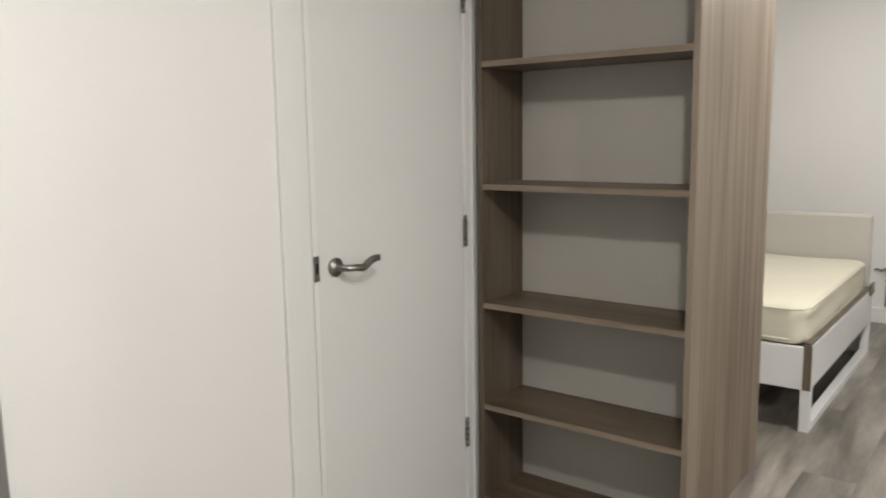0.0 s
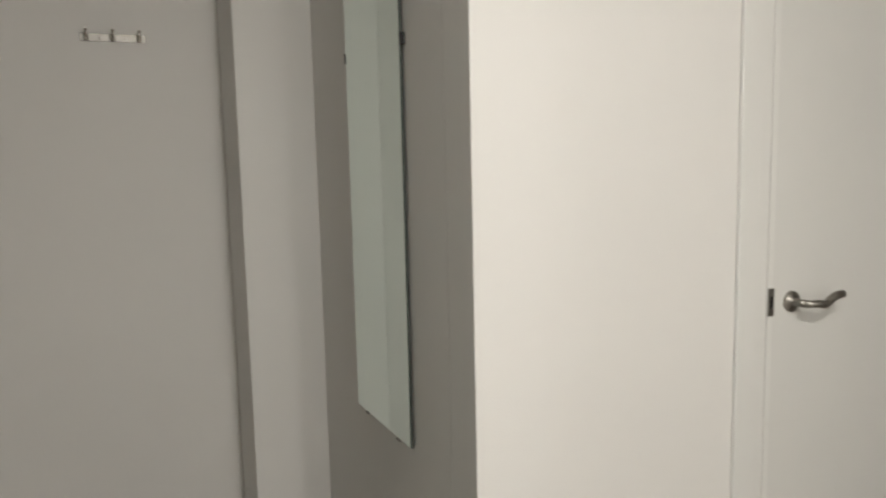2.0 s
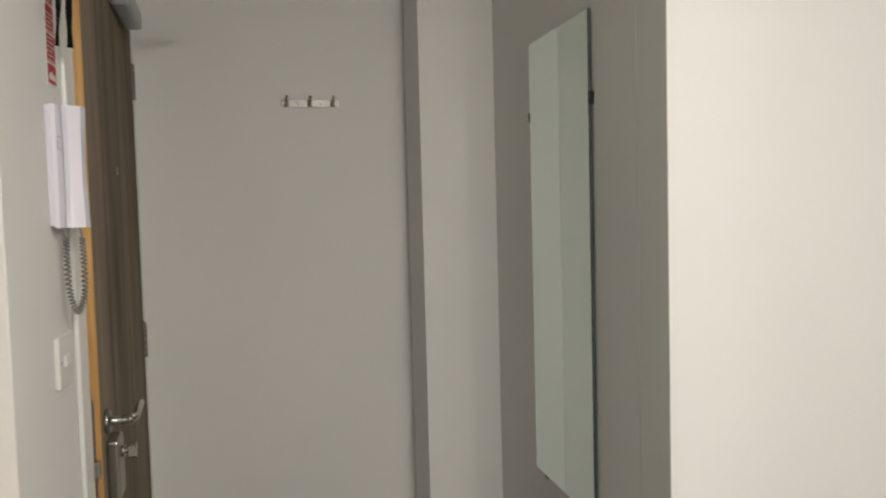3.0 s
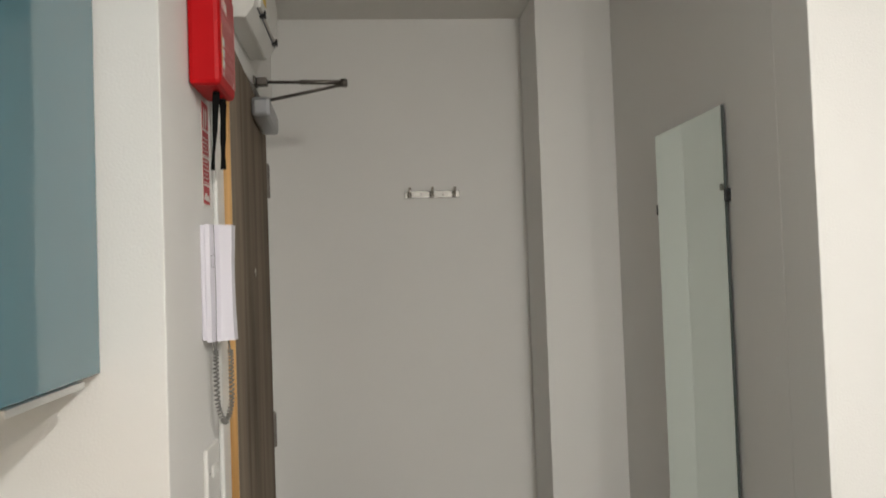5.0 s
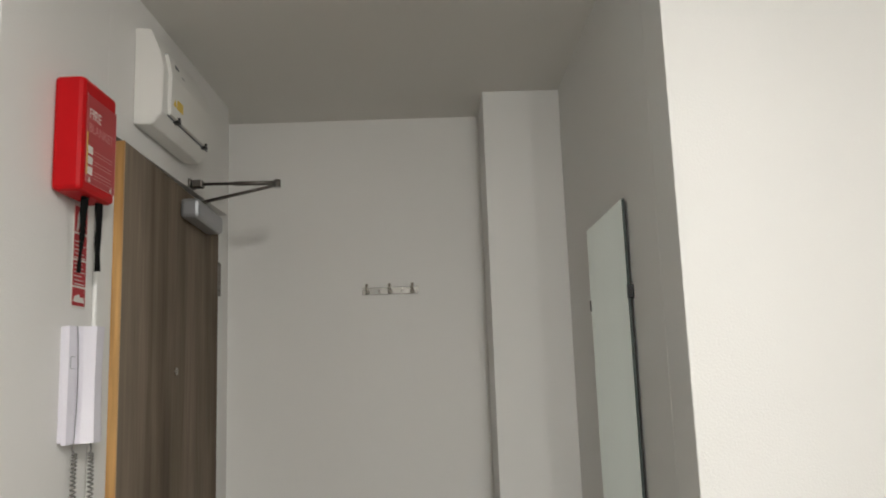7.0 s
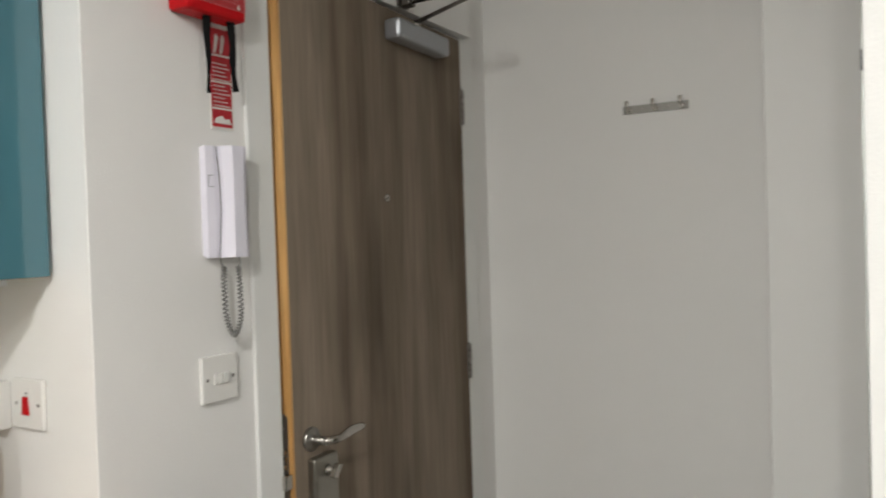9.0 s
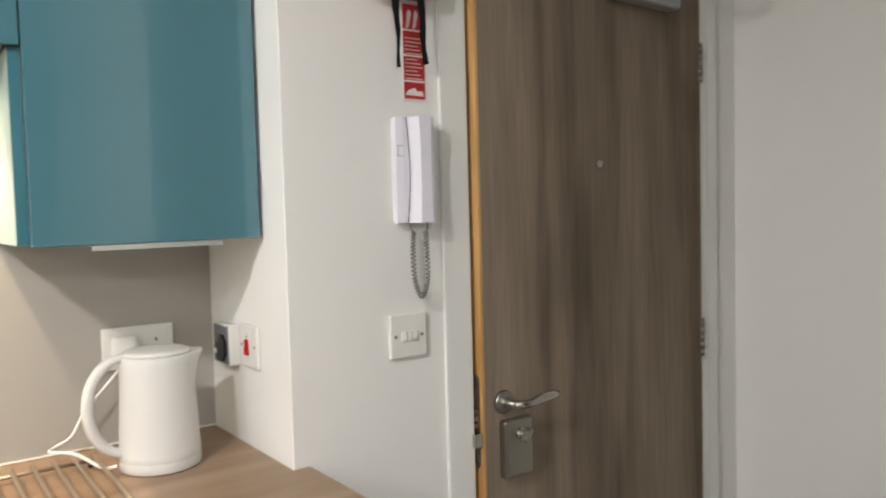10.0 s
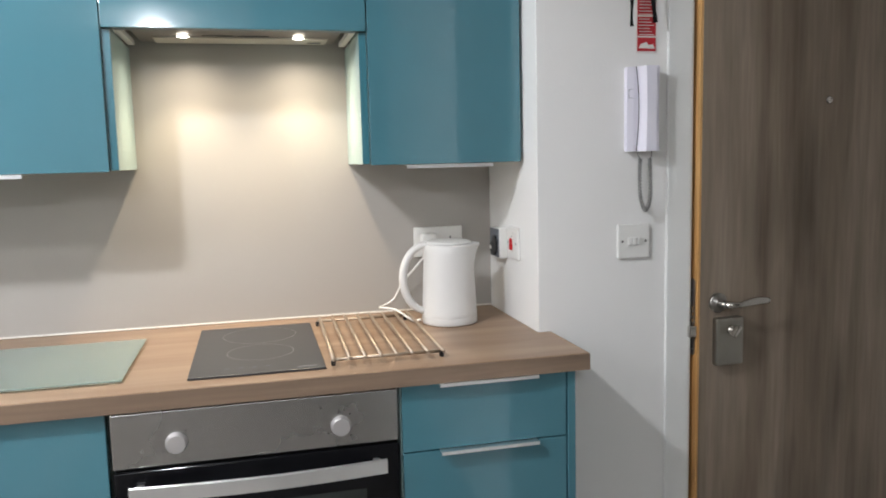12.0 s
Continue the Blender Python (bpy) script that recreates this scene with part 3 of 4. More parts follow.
bpart("sign_print", (XD + 0.0015, XD + 0.002, S0 + 0.003, S1 - 0.003, SZ0 + 0.005, SZ1 - 0.003), M_REDL, sg, label="red print")
for i in range(11):
    z = SZ0 + 0.044 + i * 0.0075 + (0.004 if i > 5 else 0)
    bpart("print_line", (XD + 0.002, XD + 0.0023, S0 + 0.007, S1 - 0.008 - 0.006 * (i % 3), z, z + 0.0017), M_PAPER, sg)
for z in (SZ0 + 0.038, SZ0 + 0.088, SZ0 + 0.138):
    bpart("print_rule", (XD + 0.002, XD + 0.0023, S0 + 0.003, S1 - 0.003, z, z + 0.0035), M_PAPER, sg)
b = prism(bmesh.new(), [(S0 + 0.006, SZ0 + 0.012), (S1 - 0.006, SZ0 + 0.011), (S1 - 0.010, SZ0 + 0.022), (S0 + 0.034, SZ0 + 0.020), (S0 + 0.028, SZ0 + 0.027), (S0 + 0.012, SZ0 + 0.022)], "x", XD + 0.002, XD + 0.0023)
part("pictogram", b, M_PAPER, sg, label="white pictogram")
for a0 in (0.0, 0.016):
    b = prism(bmesh.new(), [(S0 + 0.012 + a0, SZ1 - 0.042), (S0 + 0.018 + a0, SZ1 - 0.042), (S0 + 0.024 + a0, SZ1 - 0.020), (S0 + 0.018 + a0, SZ1 - 0.012), (S0 + 0.014 + a0, SZ1 - 0.020)], "x", XD + 0.002, XD + 0.0023)
    part("pictogram", b, M_PAPER, sg, label="white pictogram")
    part("pictogram", prism(bmesh.new(), [(S0 + 0.010 + a0, SZ1 - 0.048), (S0 + 0.015 + a0, SZ1 - 0.050), (S0 + 0.020 + a0, SZ1 - 0.040), (S0 + 0.012 + a0, SZ1 - 0.038)], "x", XD + 0.002, XD + 0.0023), M_PAPER, sg, label="white pictogram")

# ---- intercom ----
ic = empty("intercom", label="white wall intercom with handset and grey coiled cord", category="intercom")
I0, I1, IZ0, IZ1 = 0.229, 0.301, 1.351, 1.557
bpart("base", (XD + 0.0005, XD + 0.009, I0 + 0.001, I1 + 0.006, IZ0 + 0.003, IZ1 - 0.001), M_INTER, ic, 0.002)


def swept(section, name, material, parent, label=""):
    """A moulding whose section in the plan changes with height."""
    b = bmesh.new()
    N, rows = 20, []
    for i in range(N + 1):
        q = i / N
        rows.append([b.verts.new((x, y, IZ0 + (IZ1 - IZ0) * q)) for x, y in section(math.sin(q * math.pi))])
    n = len(rows[0])
    for r0, r1 in zip(rows, rows[1:]):
        for k in range(n):
            b.faces.new([r0[k], r0[(k + 1) % n], r1[(k + 1) % n], r1[k]])
    b.faces.new(rows[0][::-1]), b.faces.new(rows[-1])
    bmesh.ops.recalc_face_normals(b, faces=b.faces)
    return part(name, b, material, parent, label=label)


GAPY = 0.2515
swept(lambda q: [(XD + 0.0092, I0), (XD + 0.0165, I0 + 0.0015), (XD + 0.0205, 0.2455), (XD + 0.0192, GAPY + 0.0015 + 0.007 * q), (XD + 0.0092, GAPY + 0.0015 + 0.007 * q)], "cover", M_INTER, ic)
# Black filler strip: the shade of the groove is put into its colour.
swept(lambda q: [(XD + 0.0100, GAPY + 0.0017 + 0.007 * q), (XD + 0.0170, GAPY + 0.0017 + 0.007 * q), (XD + 0.0195, GAPY + 0.0038 + 0.007 * q), (XD + 0.0100, GAPY + 0.0038 + 0.007 * q)], "gap", M_BLACK, ic, "black strip for the shade in the gap beside the handset")
swept(lambda q: [(XD + 0.0092, GAPY + 0.0040 + 0.007 * q), (XD + 0.0280, GAPY + 0.0040 + 0.007 * q), (XD + 0.0310, GAPY + 0.0050 + 0.007 * q), (XD + 0.0345, GAPY + 0.0065 + 0.007 * q), (XD + 0.0490 - 0.003 * q, GAPY + 0.014 + 0.004 * q), (XD + 0.0505 - 0.003 * q, I1 - 0.008), (XD + 0.0480 - 0.003 * q, I1), (XD + 0.0120, I1 + 0.004)], "handset", M_INTER, ic)
for y0, y1, z0, z1 in ((0.2345, 0.2353, 1.4815, 1.5030), (0.2353, 0.2450, 1.4815, 1.4823), (0.2353, 0.2450, 1.5022, 1.5030)):
    bpart("button_edge", (XD + 0.0150, XD + 0.0182 + (y1 - 0.2353) * 0.26, y0, y1, z0, z1), M_GREYP, ic, label="thin dark outline of the button")
bpart("hook_button", (XD + 0.0300, XD + 0.0360, I1 + 0.0005, I1 + 0.0025, 1.483, 1.502), M_GREYP, ic, 0.0006, label="small dark side button")


def coil(pts, R, turns, r, parent, name, material):
    """A cord wound along a smooth line through pts."""
    P = [Vector(p) for p in pts]
    out = []
    steps = turns * 8
    ref = None
    for i in range(steps + 1):
        s = i / steps * (len(P) - 1)
        j = min(int(s), len(P) - 2)
        u = s - j
        p0, p1, p2, p3 = P[max(j - 1, 0)], P[j], P[j + 1], P[min(j + 2, len(P) - 1)]
        q = 0.5 * ((2 * p1) + (p2 - p0) * u + (2 * p0 - 5 * p1 + 4 * p2 - p3) * u * u + (3 * p1 - p0 - 3 * p2 + p3) * u ** 3)
        d = ((p2 - p0) * (1 - u) + (p3 - p1) * u).normalized()
        ref = Vector((1, 0, 0)) if ref is None else ref
        ref = (ref - d * ref.dot(d)).normalized()
        o2 = d.cross(ref)
        a = 2 * math.pi * i / 8
        out.append(q + ref * R * math.cos(a) + o2 * R * math.sin(a))
    return part(name, tube(bmesh.new(), out, r, 5), material, parent, label="grey coiled handset cord" if R else "")


CL, CR = (XD + 0.015, 0.268), (XD + 0.038, 0.281)
coil([(*CL, IZ0 - 0.018), (CL[0], CL[1] - 0.002, IZ0 - 0.06), (CL[0] + 0.002, CL[1], IZ0 - 0.115), (XD + 0.027, 0.276, IZ0 - 0.146), (CR[0] - 0.001, CR[1] + 0.002, IZ0 - 0.115), (CR[0], CR[1] + 0.002, IZ0 - 0.06), (*CR, IZ0 - 0.018)], 0.0042, 42, 0.0017, ic, "coiled_cord", M_COIL)
part("cord_end", tube(bmesh.new(), [(XD + 0.013, 0.262, IZ0 + 0.004), (XD + 0.013, 0.262, IZ0 - 0.010), (CL[0], CL[1], IZ0 - 0.019)], 0.0016, 8), M_COIL, ic)
part("cord_end", tube(bmesh.new(), [(XD + 0.034, 0.287, IZ0 + 0.004), (XD + 0.035, 0.288, IZ0 - 0.010), (CR[0], CR[1], IZ0 - 0.019)], 0.0016, 8), M_COIL, ic)


# ---- switches and sockets ----
def plate(parent, m, w, h, d=0.009):
    b = box(bmesh.new(), 0.0004, d, 0, w, 0, h, 0.0025)
    bmesh.ops.transform(b, matrix=m, verts=b.verts)
    return part("faceplate", b, M_WPLAS, parent)


def mpart(name, m, dims, material, parent, bevel=0.0, label=""):
    b = box(bmesh.new(), *dims, bevel)
    bmesh.ops.transform(b, matrix=m, verts=b.verts)
    return part(name, b, material, parent, label=label)


def screws(parent, m, w, h):
    for y in (0.012, w - 0.012):
        b = lathe(bmesh.new(), (0.009, y, h / 2), [(0.0032, 0), (0.0032, 0.0006), (0.002, 0.0009)], 10, "x")
        bmesh.ops.transform(b, matrix=m, verts=b.verts)
        part("screw", b, M_HINGE, parent, label="steel screw head")


sw = empty("light_switch", label="white three-gang light switch plate on the white wall", category="light switch")
m = Matrix.Translation((XD, 0.211, 1.083))
plate(sw, m, 0.087, 0.087)
screws(sw, m, 0.087, 0.087)
for i in range(3):
    mpart("rocker", m, (0.009, 0.0135, 0.026 + i * 0.0125, 0.0368 + i * 0.0125, 0.034, 0.053), M_WPLAS, sw, 0.0015)

sk = empty("double_socket", label="white double wall socket behind the kettle", category="socket")
m = Matrix.Translation((0.0125, -0.232, 1.065))
plate(sk, m, 0.143, 0.086)
for k in range(2):
    yy = 0.036 + k * 0.071
    mpart("socket_hole", m, (0.0088, 0.0094, yy - 0.002, yy + 0.002, 0.050, 0.058), M_BLACK, sk, label="earth pin hole")
    for s in (-1, 1):
        mpart("socket_hole", m, (0.0088, 0.0094, yy + s * 0.011 - 0.0032, yy + s * 0.011 + 0.0032, 0.034, 0.038), M_BLACK, sk, label="pin hole")
    mpart("rocker", m, (0.009, 0.0125, yy - 0.026 * (1 - 2 * k) - 0.004 + 0.0, yy - 0.026 * (1 - 2 * k) + 0.006, 0.062, 0.078), M_WPLAS, sk, 0.0012)
pg = empty("kettle_plug", label="white three-pin plug in the double socket behind the kettle", category="plug")
mpart("plug_body", m, (0.0096, 0.040, 0.016, 0.062, 0.022, 0.070), M_WPLAS, pg, 0.006)

MY = Matrix(((0, 1, 0, 0), (-1, 0, 0, 0), (0, 0, 1, 0), (0, 0, 0, 1)))
cs = empty("timer_switch", label="white surface switch box with a dark grey side dial", category="switch")
m = Matrix.Translation((0.088, 0, 1.068)) @ MY
mpart("back_box", m, (0.0004, 0.024, 0, 0.084, 0, 0.084), M_WPLAS, cs, 0.003)
mpart("dark_insert", m, (0.0238, 0.0256, 0.003, 0.081, 0.003, 0.081), M_GREYP, cs, 0.001, label="dark grey front insert")
b = prism(bmesh.new(), [(0.014, 0.020), (0.030, 0.006), (0.058, 0.006), (0.074, 0.024), (0.074, 0.050), (0.060, 0.064), (0.044, 0.064), (0.036, 0.048), (0.014, 0.038)], "x", 0.0256, 0.031, 0.002)
bmesh.ops.transform(b, matrix=m, verts=b.verts)
part("dial", b, M_BLACK, cs, label="black angular plug body")
mpart("marking", m, (0.0312, 0.0318, 0.018, 0.032, 0.022, 0.032), M_PAPER, cs, label="small white printed mark")
rs = empty("cooker_switch", label="white cooker switch plate with a red rocker", category="switch")
m = Matrix.Translation((0.190, 0, 1.074)) @ MY
plate(rs, m, 0.086, 0.086)
mpart("rocker_frame", m, (0.009, 0.0105, 0.030, 0.056, 0.020, 0.072), M_WPLAS, rs, 0.0008)
b = prism(bmesh.new(), [(0.0335, 0.025), (0.0525, 0.025), (0.0485, 0.056), (0.0375, 0.056)], "x", 0.0105, 0.0150, 0.001)
bmesh.ops.transform(b, matrix=m, verts=b.verts)
part("rocker", b, M_RED, rs, label="red tapered rocker")
mpart("neon", m, (0.0105, 0.0115, 0.040, 0.046, 0.060, 0.063), M_GREYP, rs, 0.0005, label="small dark neon window")
screws(rs, m, 0.086, 0.086)

# ---- coat hooks, mirror ----
hk = empty("hook_rail", label="steel rail with three small coat hooks on the white wall", category="coat hooks")
HX0, HX1, HZ = 0.815, 1.003, 1.724
bpart("rail", (HX0, HX1, YH - 0.0035, YH - 0.0004, HZ - 0.012, HZ + 0.012), M_RAIL, hk, 0.001)
for i in range(3):
    x = HX0 + 0.018 + i * (HX1 - HX0 - 0.036) / 2
    b = tube(bmesh.new(), [(x, YH - 0.003, HZ - 0.003), (x, YH - 0.022, HZ - 0.006), (x, YH - 0.030, HZ + 0.002), (x, YH - 0.031, HZ + 0.022)], [0.0045, 0.004, 0.0042, 0.0052], 10)
    lathe(b, (x, YH - 0.0065, HZ - 0.003), [(0.008, 0.003), (0.008, 0.0), (0.005, -0.001)], 16, "y")
    part("hook", b, M_CHROME, hk)
for x in (HX0 + 0.056, HX1 - 0.056):
    part("screw", lathe(bmesh.new(), (x, YH - 0.0055, HZ), [(0.0042, 0.002), (0.004, 0.0), (0.002, -0.0006)], 12, "y"), M_HINGE, hk)
mi = empty("wall_mirror", label="tall frameless mirror held by small clips on the hall wall", category="mirror")
G0, G1, GZ0, GZ1 = 0.461, 0.852, 0.637, 1.802
bpart("glass", (1.4640, 1.4648, G0 + 0.001, G1 - 0.001, GZ0 + 0.001, GZ1 - 0.001), M_MIRROR, mi)
bpart("backing", (1.4650, 1.4700, G0, G1, GZ0, GZ1), M_MIRRORBACK, mi, 0.0006, label="dark green mirror edge")
bpart("backing", (1.4688, 1.4705, G0 + 0.003, G1 - 0.003, GZ0 + 0.003, GZ1 - 0.003), M_BLACK, mi, label="dark backing")
for y, z in ((G0, 1.605), (G1, 1.605)):
    s = 1 if y == G1 else -1
    b = box(bmesh.new(), 1.4625, XM - 0.0004, min(y + s * 0.0005, y + s * 0.007), max(y + s * 0.0005, y + s * 0.007), z - 0.014, z + 0.014, 0.001)
    part("clip", b, M_BLACK, mi)
for y in (G0 + 0.08, G1 - 0.08):
    part("clip", box(bmesh.new(), 1.4615, XM - 0.0004, y - 0.012, y + 0.012, GZ0 - 0.006, GZ0 - 0.0005, 0.001), M_HINGE, mi)

# ---- kitchen: splashback, worktop, base units ----
K0 = -1.58
bpart("splashback", (0.0005, 0.012, K0, -0.0005, 0.910, 1.715), M_SPLASH, label="plain grey-beige laminate splashback behind the hob", kind="structure")
FR = 0.598
wt = part("worktop", prism(bmesh.new(), [(0.0, K0), (0.634, K0), (0.634, 0.031), (0.632, 0.033), (XD + 0.0005, 0.033), (XD + 0.0005, -0.0005), (0.0, -0.0005)], "z", 0.872, 0.910, 0.0015), M_TOP, label="beech block effect laminate worktop with square front edge", category="worktop")
# Thin strip added to carry the painted shade of the front edge.
bpart("worktop_edge", (0.6342, 0.6352, K0, 0.0325, 0.8725, 0.9085), M_TOP_SHADE, wt, label="strip of the worktop's wood, darkened for shade on the front edge")
sl = bpart("sealant_strip", (0.0122, 0.0165, K0, -0.001, 0.9102, 0.9150), M_SEAL, wt, 0.002, label="white sealant bead along the splashback")


def bar_handle(parent, y0, y1, z, x=FR + 0.018):
    """A thin aluminium lip handle that sits on a front's top edge."""
    b = prism(bmesh.new(), [(x - 0.016, z + 0.0015), (x + 0.017, z + 0.0015), (x + 0.018, z - 0.0055), (x + 0.0165, z - 0.0055), (x + 0.0155, z - 0.001), (x - 0.016, z)], "y", y0, y1)
    return part("edge_handle", b, M_ALU, parent, label="aluminium edge handle")


du = empty("drawer_unit", label="gloss teal drawer base unit with aluminium edge handles", category="kitchen cabinet")
bpart("carcass", (0.02, FR - 0.001, -0.392, -0.016, 0.12, 0.871), M_CARC, du)
z0 = 0.869
for k, hgt in enumerate((0.150, 0.352, 0.215)):
    d = bpart("drawer_front", (FR, FR + 0.018, -0.390, -0.017, z0 - hgt + 0.003, z0), M_TEAL, du, 0.0012)
    bar_handle(d, -0.309, -0.087, z0)
    z0 -= hgt
bpart("end_panel", (0.404, FR + 0.019, -0.0135, 0.005, 0.0, 0.871), M_TEAL, du, 0.001)
bpart("end_panel_back", (0.02, 0.404, -0.0135, -0.001, 0.0, 0.871), M_CARC, du)
bpart("plinth", (0.55, 0.565, -0.39, -0.014, 0, 0.14), M_TEALE, du)
bu = empty("base_cabinet", label="gloss teal base cabinet with one door", category="kitchen cabinet")
bpart("carcass", (0.02, FR - 0.001, K0, -0.975, 0.12, 0.871), M_CARC, bu)
d = bpart("door", (FR, FR + 0.018, K0 + 0.002, -0.975, 0.145, 0.869), M_TEAL, bu, 0.0012)
bar_handle(d, -1.38, -1.160, 0.869)
bpart("plinth", (0.55, 0.565, K0, -0.975, 0, 0.14), M_TEALE, bu)

ov = empty("oven", label="built-in electric oven, brushed steel panel, black glass door", category="oven")
O0, O1 = -0.970, -0.396
bpart("oven_body", (0.03, FR, O0 + 0.004, O1 - 0.004, 0.26, 0.868), M_BLACK, ov)
bpart("housing_panel", (0.03, FR - 0.002, O0 + 0.004, O1 - 0.004, 0.12, 0.258), M_TEAL, ov)
bpart("control_panel", (FR, FR + 0.016, O0 + 0.003, O1 - 0.003, 0.753, 0.863), M_STEEL, ov, 0.0015)
od = bpart("oven_door", (FR, FR + 0.018, O0 + 0.003, O1 - 0.003, 0.275, 0.746), M_GLASSB, ov, 0.002)
bpart("door_window", (FR + 0.018, FR + 0.0186, O0 + 0.075, O1 - 0.075, 0.34, 0.655), M_WAX, od, label="dark tinted oven window")
N = 20
b = bmesh.new()
rows = []
for i in range(N + 1):
    s = i / N
    y = O0 + 0.034 + (O1 - O0 - 0.068) * s
    x = FR + 0.045 + 0.016 * math.sin(s * math.pi)
    zc = 0.712 - 0.002
    rows.append([b.verts.new(q) for q in ((x, y, zc - 0.016), (x + 0.006, y, zc - 0.014), (x + 0.006, y, zc + 0.014), (x, y, zc + 0.016))])
for r0, r1 in zip(rows, rows[1:]):
    for k in range(4):
        b.faces.new([r0[k], r0[(k + 1) % 4], r1[(k + 1) % 4], r1[k]])
b.faces.new(rows[0][::-1]), b.faces.new(rows[-1])
bmesh.ops.recalc_face_normals(b, faces=b.faces)
oh = part("door_handle", b, M_ALU, od, label="curved aluminium bar handle")
for y in (O0 + 0.045, O1 - 0.060):
    bpart("handle_post", (FR + 0.0186, FR + 0.047, y, y + 0.014, 0.703, 0.719), M_ALU, od)
for y in (-0.846, -0.520):
    kn = part("knob", lathe(bmesh.new(), (FR + 0.016, y, 0.797), [(0.0215, 0), (0.0215, 0.003), (0.0198, 0.004), (0.0192, 0.0135), (0.0178, 0.0150)], 40, "x"), M_KNOB, ov, label="round silver control knob")
    for a in range(7):
        an = radians(-60 + a * 50)
        q = (y + 0.030 * math.sin(an), 0.797 + 0.030 * math.cos(an))
        bpart("scale_mark", (FR + 0.0161, FR + 0.0165, q[0] - 0.0012, q[0] + 0.0012, q[1] - 0.0012, q[1] + 0.0012), M_BLACK, ov)
bpart("indicator_lamp", (FR + 0.0161, FR + 0.0168, -0.562, -0.558, 0.836, 0.840), M_BLACK, ov)

hb = empty("hob", label="black two-ring ceramic hob let into the worktop", category="hob")
bpart("hob_glass", (0.109, 0.580, -0.822, -0.542, 0.9105, 0.9155), M_HOB, hb, 0.001)
for cx, r in ((0.222, 0.088), (0.40, 0.074)):
    b = bmesh.new()
    n = 64
    a = [b.verts.new((cx + (r - 0.0008) * math.cos(2 * math.pi * k / n), -0.675 + (r - 0.0008) * math.sin(2 * math.pi * k / n), 0.9159)) for k in range(n)]
    c = [b.verts.new((cx + (r + 0.0008) * math.cos(2 * math.pi * k / n), -0.675 + (r + 0.0008) * math.sin(2 * math.pi * k / n), 0.9159)) for k in range(n)]
    for k in range(n):
        b.faces.new([a[k], c[k], c[(k + 1) % n], a[(k + 1) % n]])
    part("cooking_zone_ring", b, M_RING, hb, label="thin printed ring")
bpart("printed_bar", (0.556, 0.560, -0.600, -0.560, 0.9156, 0.9158), M_RING, hb)
for k in range(4):
    b = lathe(bmesh.new(), (0.530, -0.745 + k * 0.028, 0.9156), [(0.005, 0), (0.0048, 0.0002)], 12)
    part("touch_mark", b, M_GREYP, hb)

tr = empty("wire_trivet", label="steel wire pan rack lying on the worktop", category="pan rack")
TX0, TX1, TY0, TY1 = 0.117, 0.582, -0.529, -0.283
for x in (TX0 + 0.018, TX1 - 0.029):
    part("cross_bar", tube(bmesh.new(), [(x, TY0, 0.9225), (x, TY1, 0.9225)], 0.0040, 8), M_WIRE, tr)
for i in range(8):
    y = TY0 + 0.004 + i * (TY1 - TY0 - 0.008) / 7
    part("rod", tube(bmesh.new(), [(TX0, y + 0.007, 0.9295), (TX1, y - 0.001, 0.9295)], 0.0038, 10), M_WIRE, tr)
for x in (TX0 + 0.018, TX1 - 0.029):
    for y in (TY0 + 0.004, TY1 - 0.004):
        bpart("foot", (x - 0.007, x + 0.007, y - 0.0045, y + 0.0045, 0.9102, 0.922), M_BLACK, tr, 0.002, label="black rubber foot")

gb = bpart("glass_chopping_board", (0.175, 0.556, -1.46, -0.949, 0.9135, 0.918), M_GBOARD, bevel=0.0015, label="pale green frosted glass chopping board on the worktop", category="chopping board")

# ---- kettle ----
KX, KY = 0.205, -0.178
ke = empty("kettle", label="white plastic jug kettle with a large loop handle", category="kettle")
b = lathe(bmesh.new(), (KX, KY, 0.9105), [(0.060, 0), (0.0730, 0.001), (0.0737, 0.003), (0.0737, 0.0194), (0.0735, 0.0199)], 40)
part("power_base", b, M_KETTLE, ke)
prof = [(0.0733, 0.0200), (0.0735, 0.0206), (0.0735, 0.030), (0.0733, 0.032), (0.0728, 0.034), (0.0705, 0.08), (0.067, 0.15), (0.066, 0.19), (0.0665, 0.206), (0.064, 0.211)]
b = lathe(bmesh.new(), (KX, KY, 0.9105), prof, 48)
for v in b.verts:
    hgt = v.co.z - 0.9105
    if hgt > 0.16:
        dx, dy = v.co.x - KX, v.co.y - KY
        a = math.atan2(dx, dy)
        v.co.y += 0.022 * ((hgt - 0.16) / 0.05) ** 1.3 * max(0, math.cos(a * 1.0)) ** 10
kb = part("jug", b, M_KETTLE, ke)
b = lathe(bmesh.new(), (KX, KY, 0.9105), [(0.062, 0.2112), (0.061, 0.216), (0.052, 0.2195), (0.02, 0.221)], 40)
part("lid", b, M_KETTLE, ke)
hp, hr = [], []
for i in range(19):
    s = i / 18
    a = radians(75 + s * 205)
    hy = KY - 0.062 + (0.062) * math.cos(a) * 1.0
    hz = 0.9105 + 0.122 + 0.088 * math.sin(a)
    hp.append((KX, hy, hz))
    hr.append((0.008 + 0.003 * math.sin(s * 3.14), 0.011))
b = tube(bmesh.new(), hp, hr, 14)
part("handle", b, M_KETTLE, ke)
cd = [(0.185, -0.252, 0.917), (0.172, -0.275, 0.916), (0.125, -0.310, 0.9365), (0.080, -0.345, 0.937), (0.050, -0.332, 0.9365), (0.056, -0.302, 0.955), (0.056, -0.275, 1.0), (0.055, -0.215, 1.065), (0.050, -0.195, 1.09)]


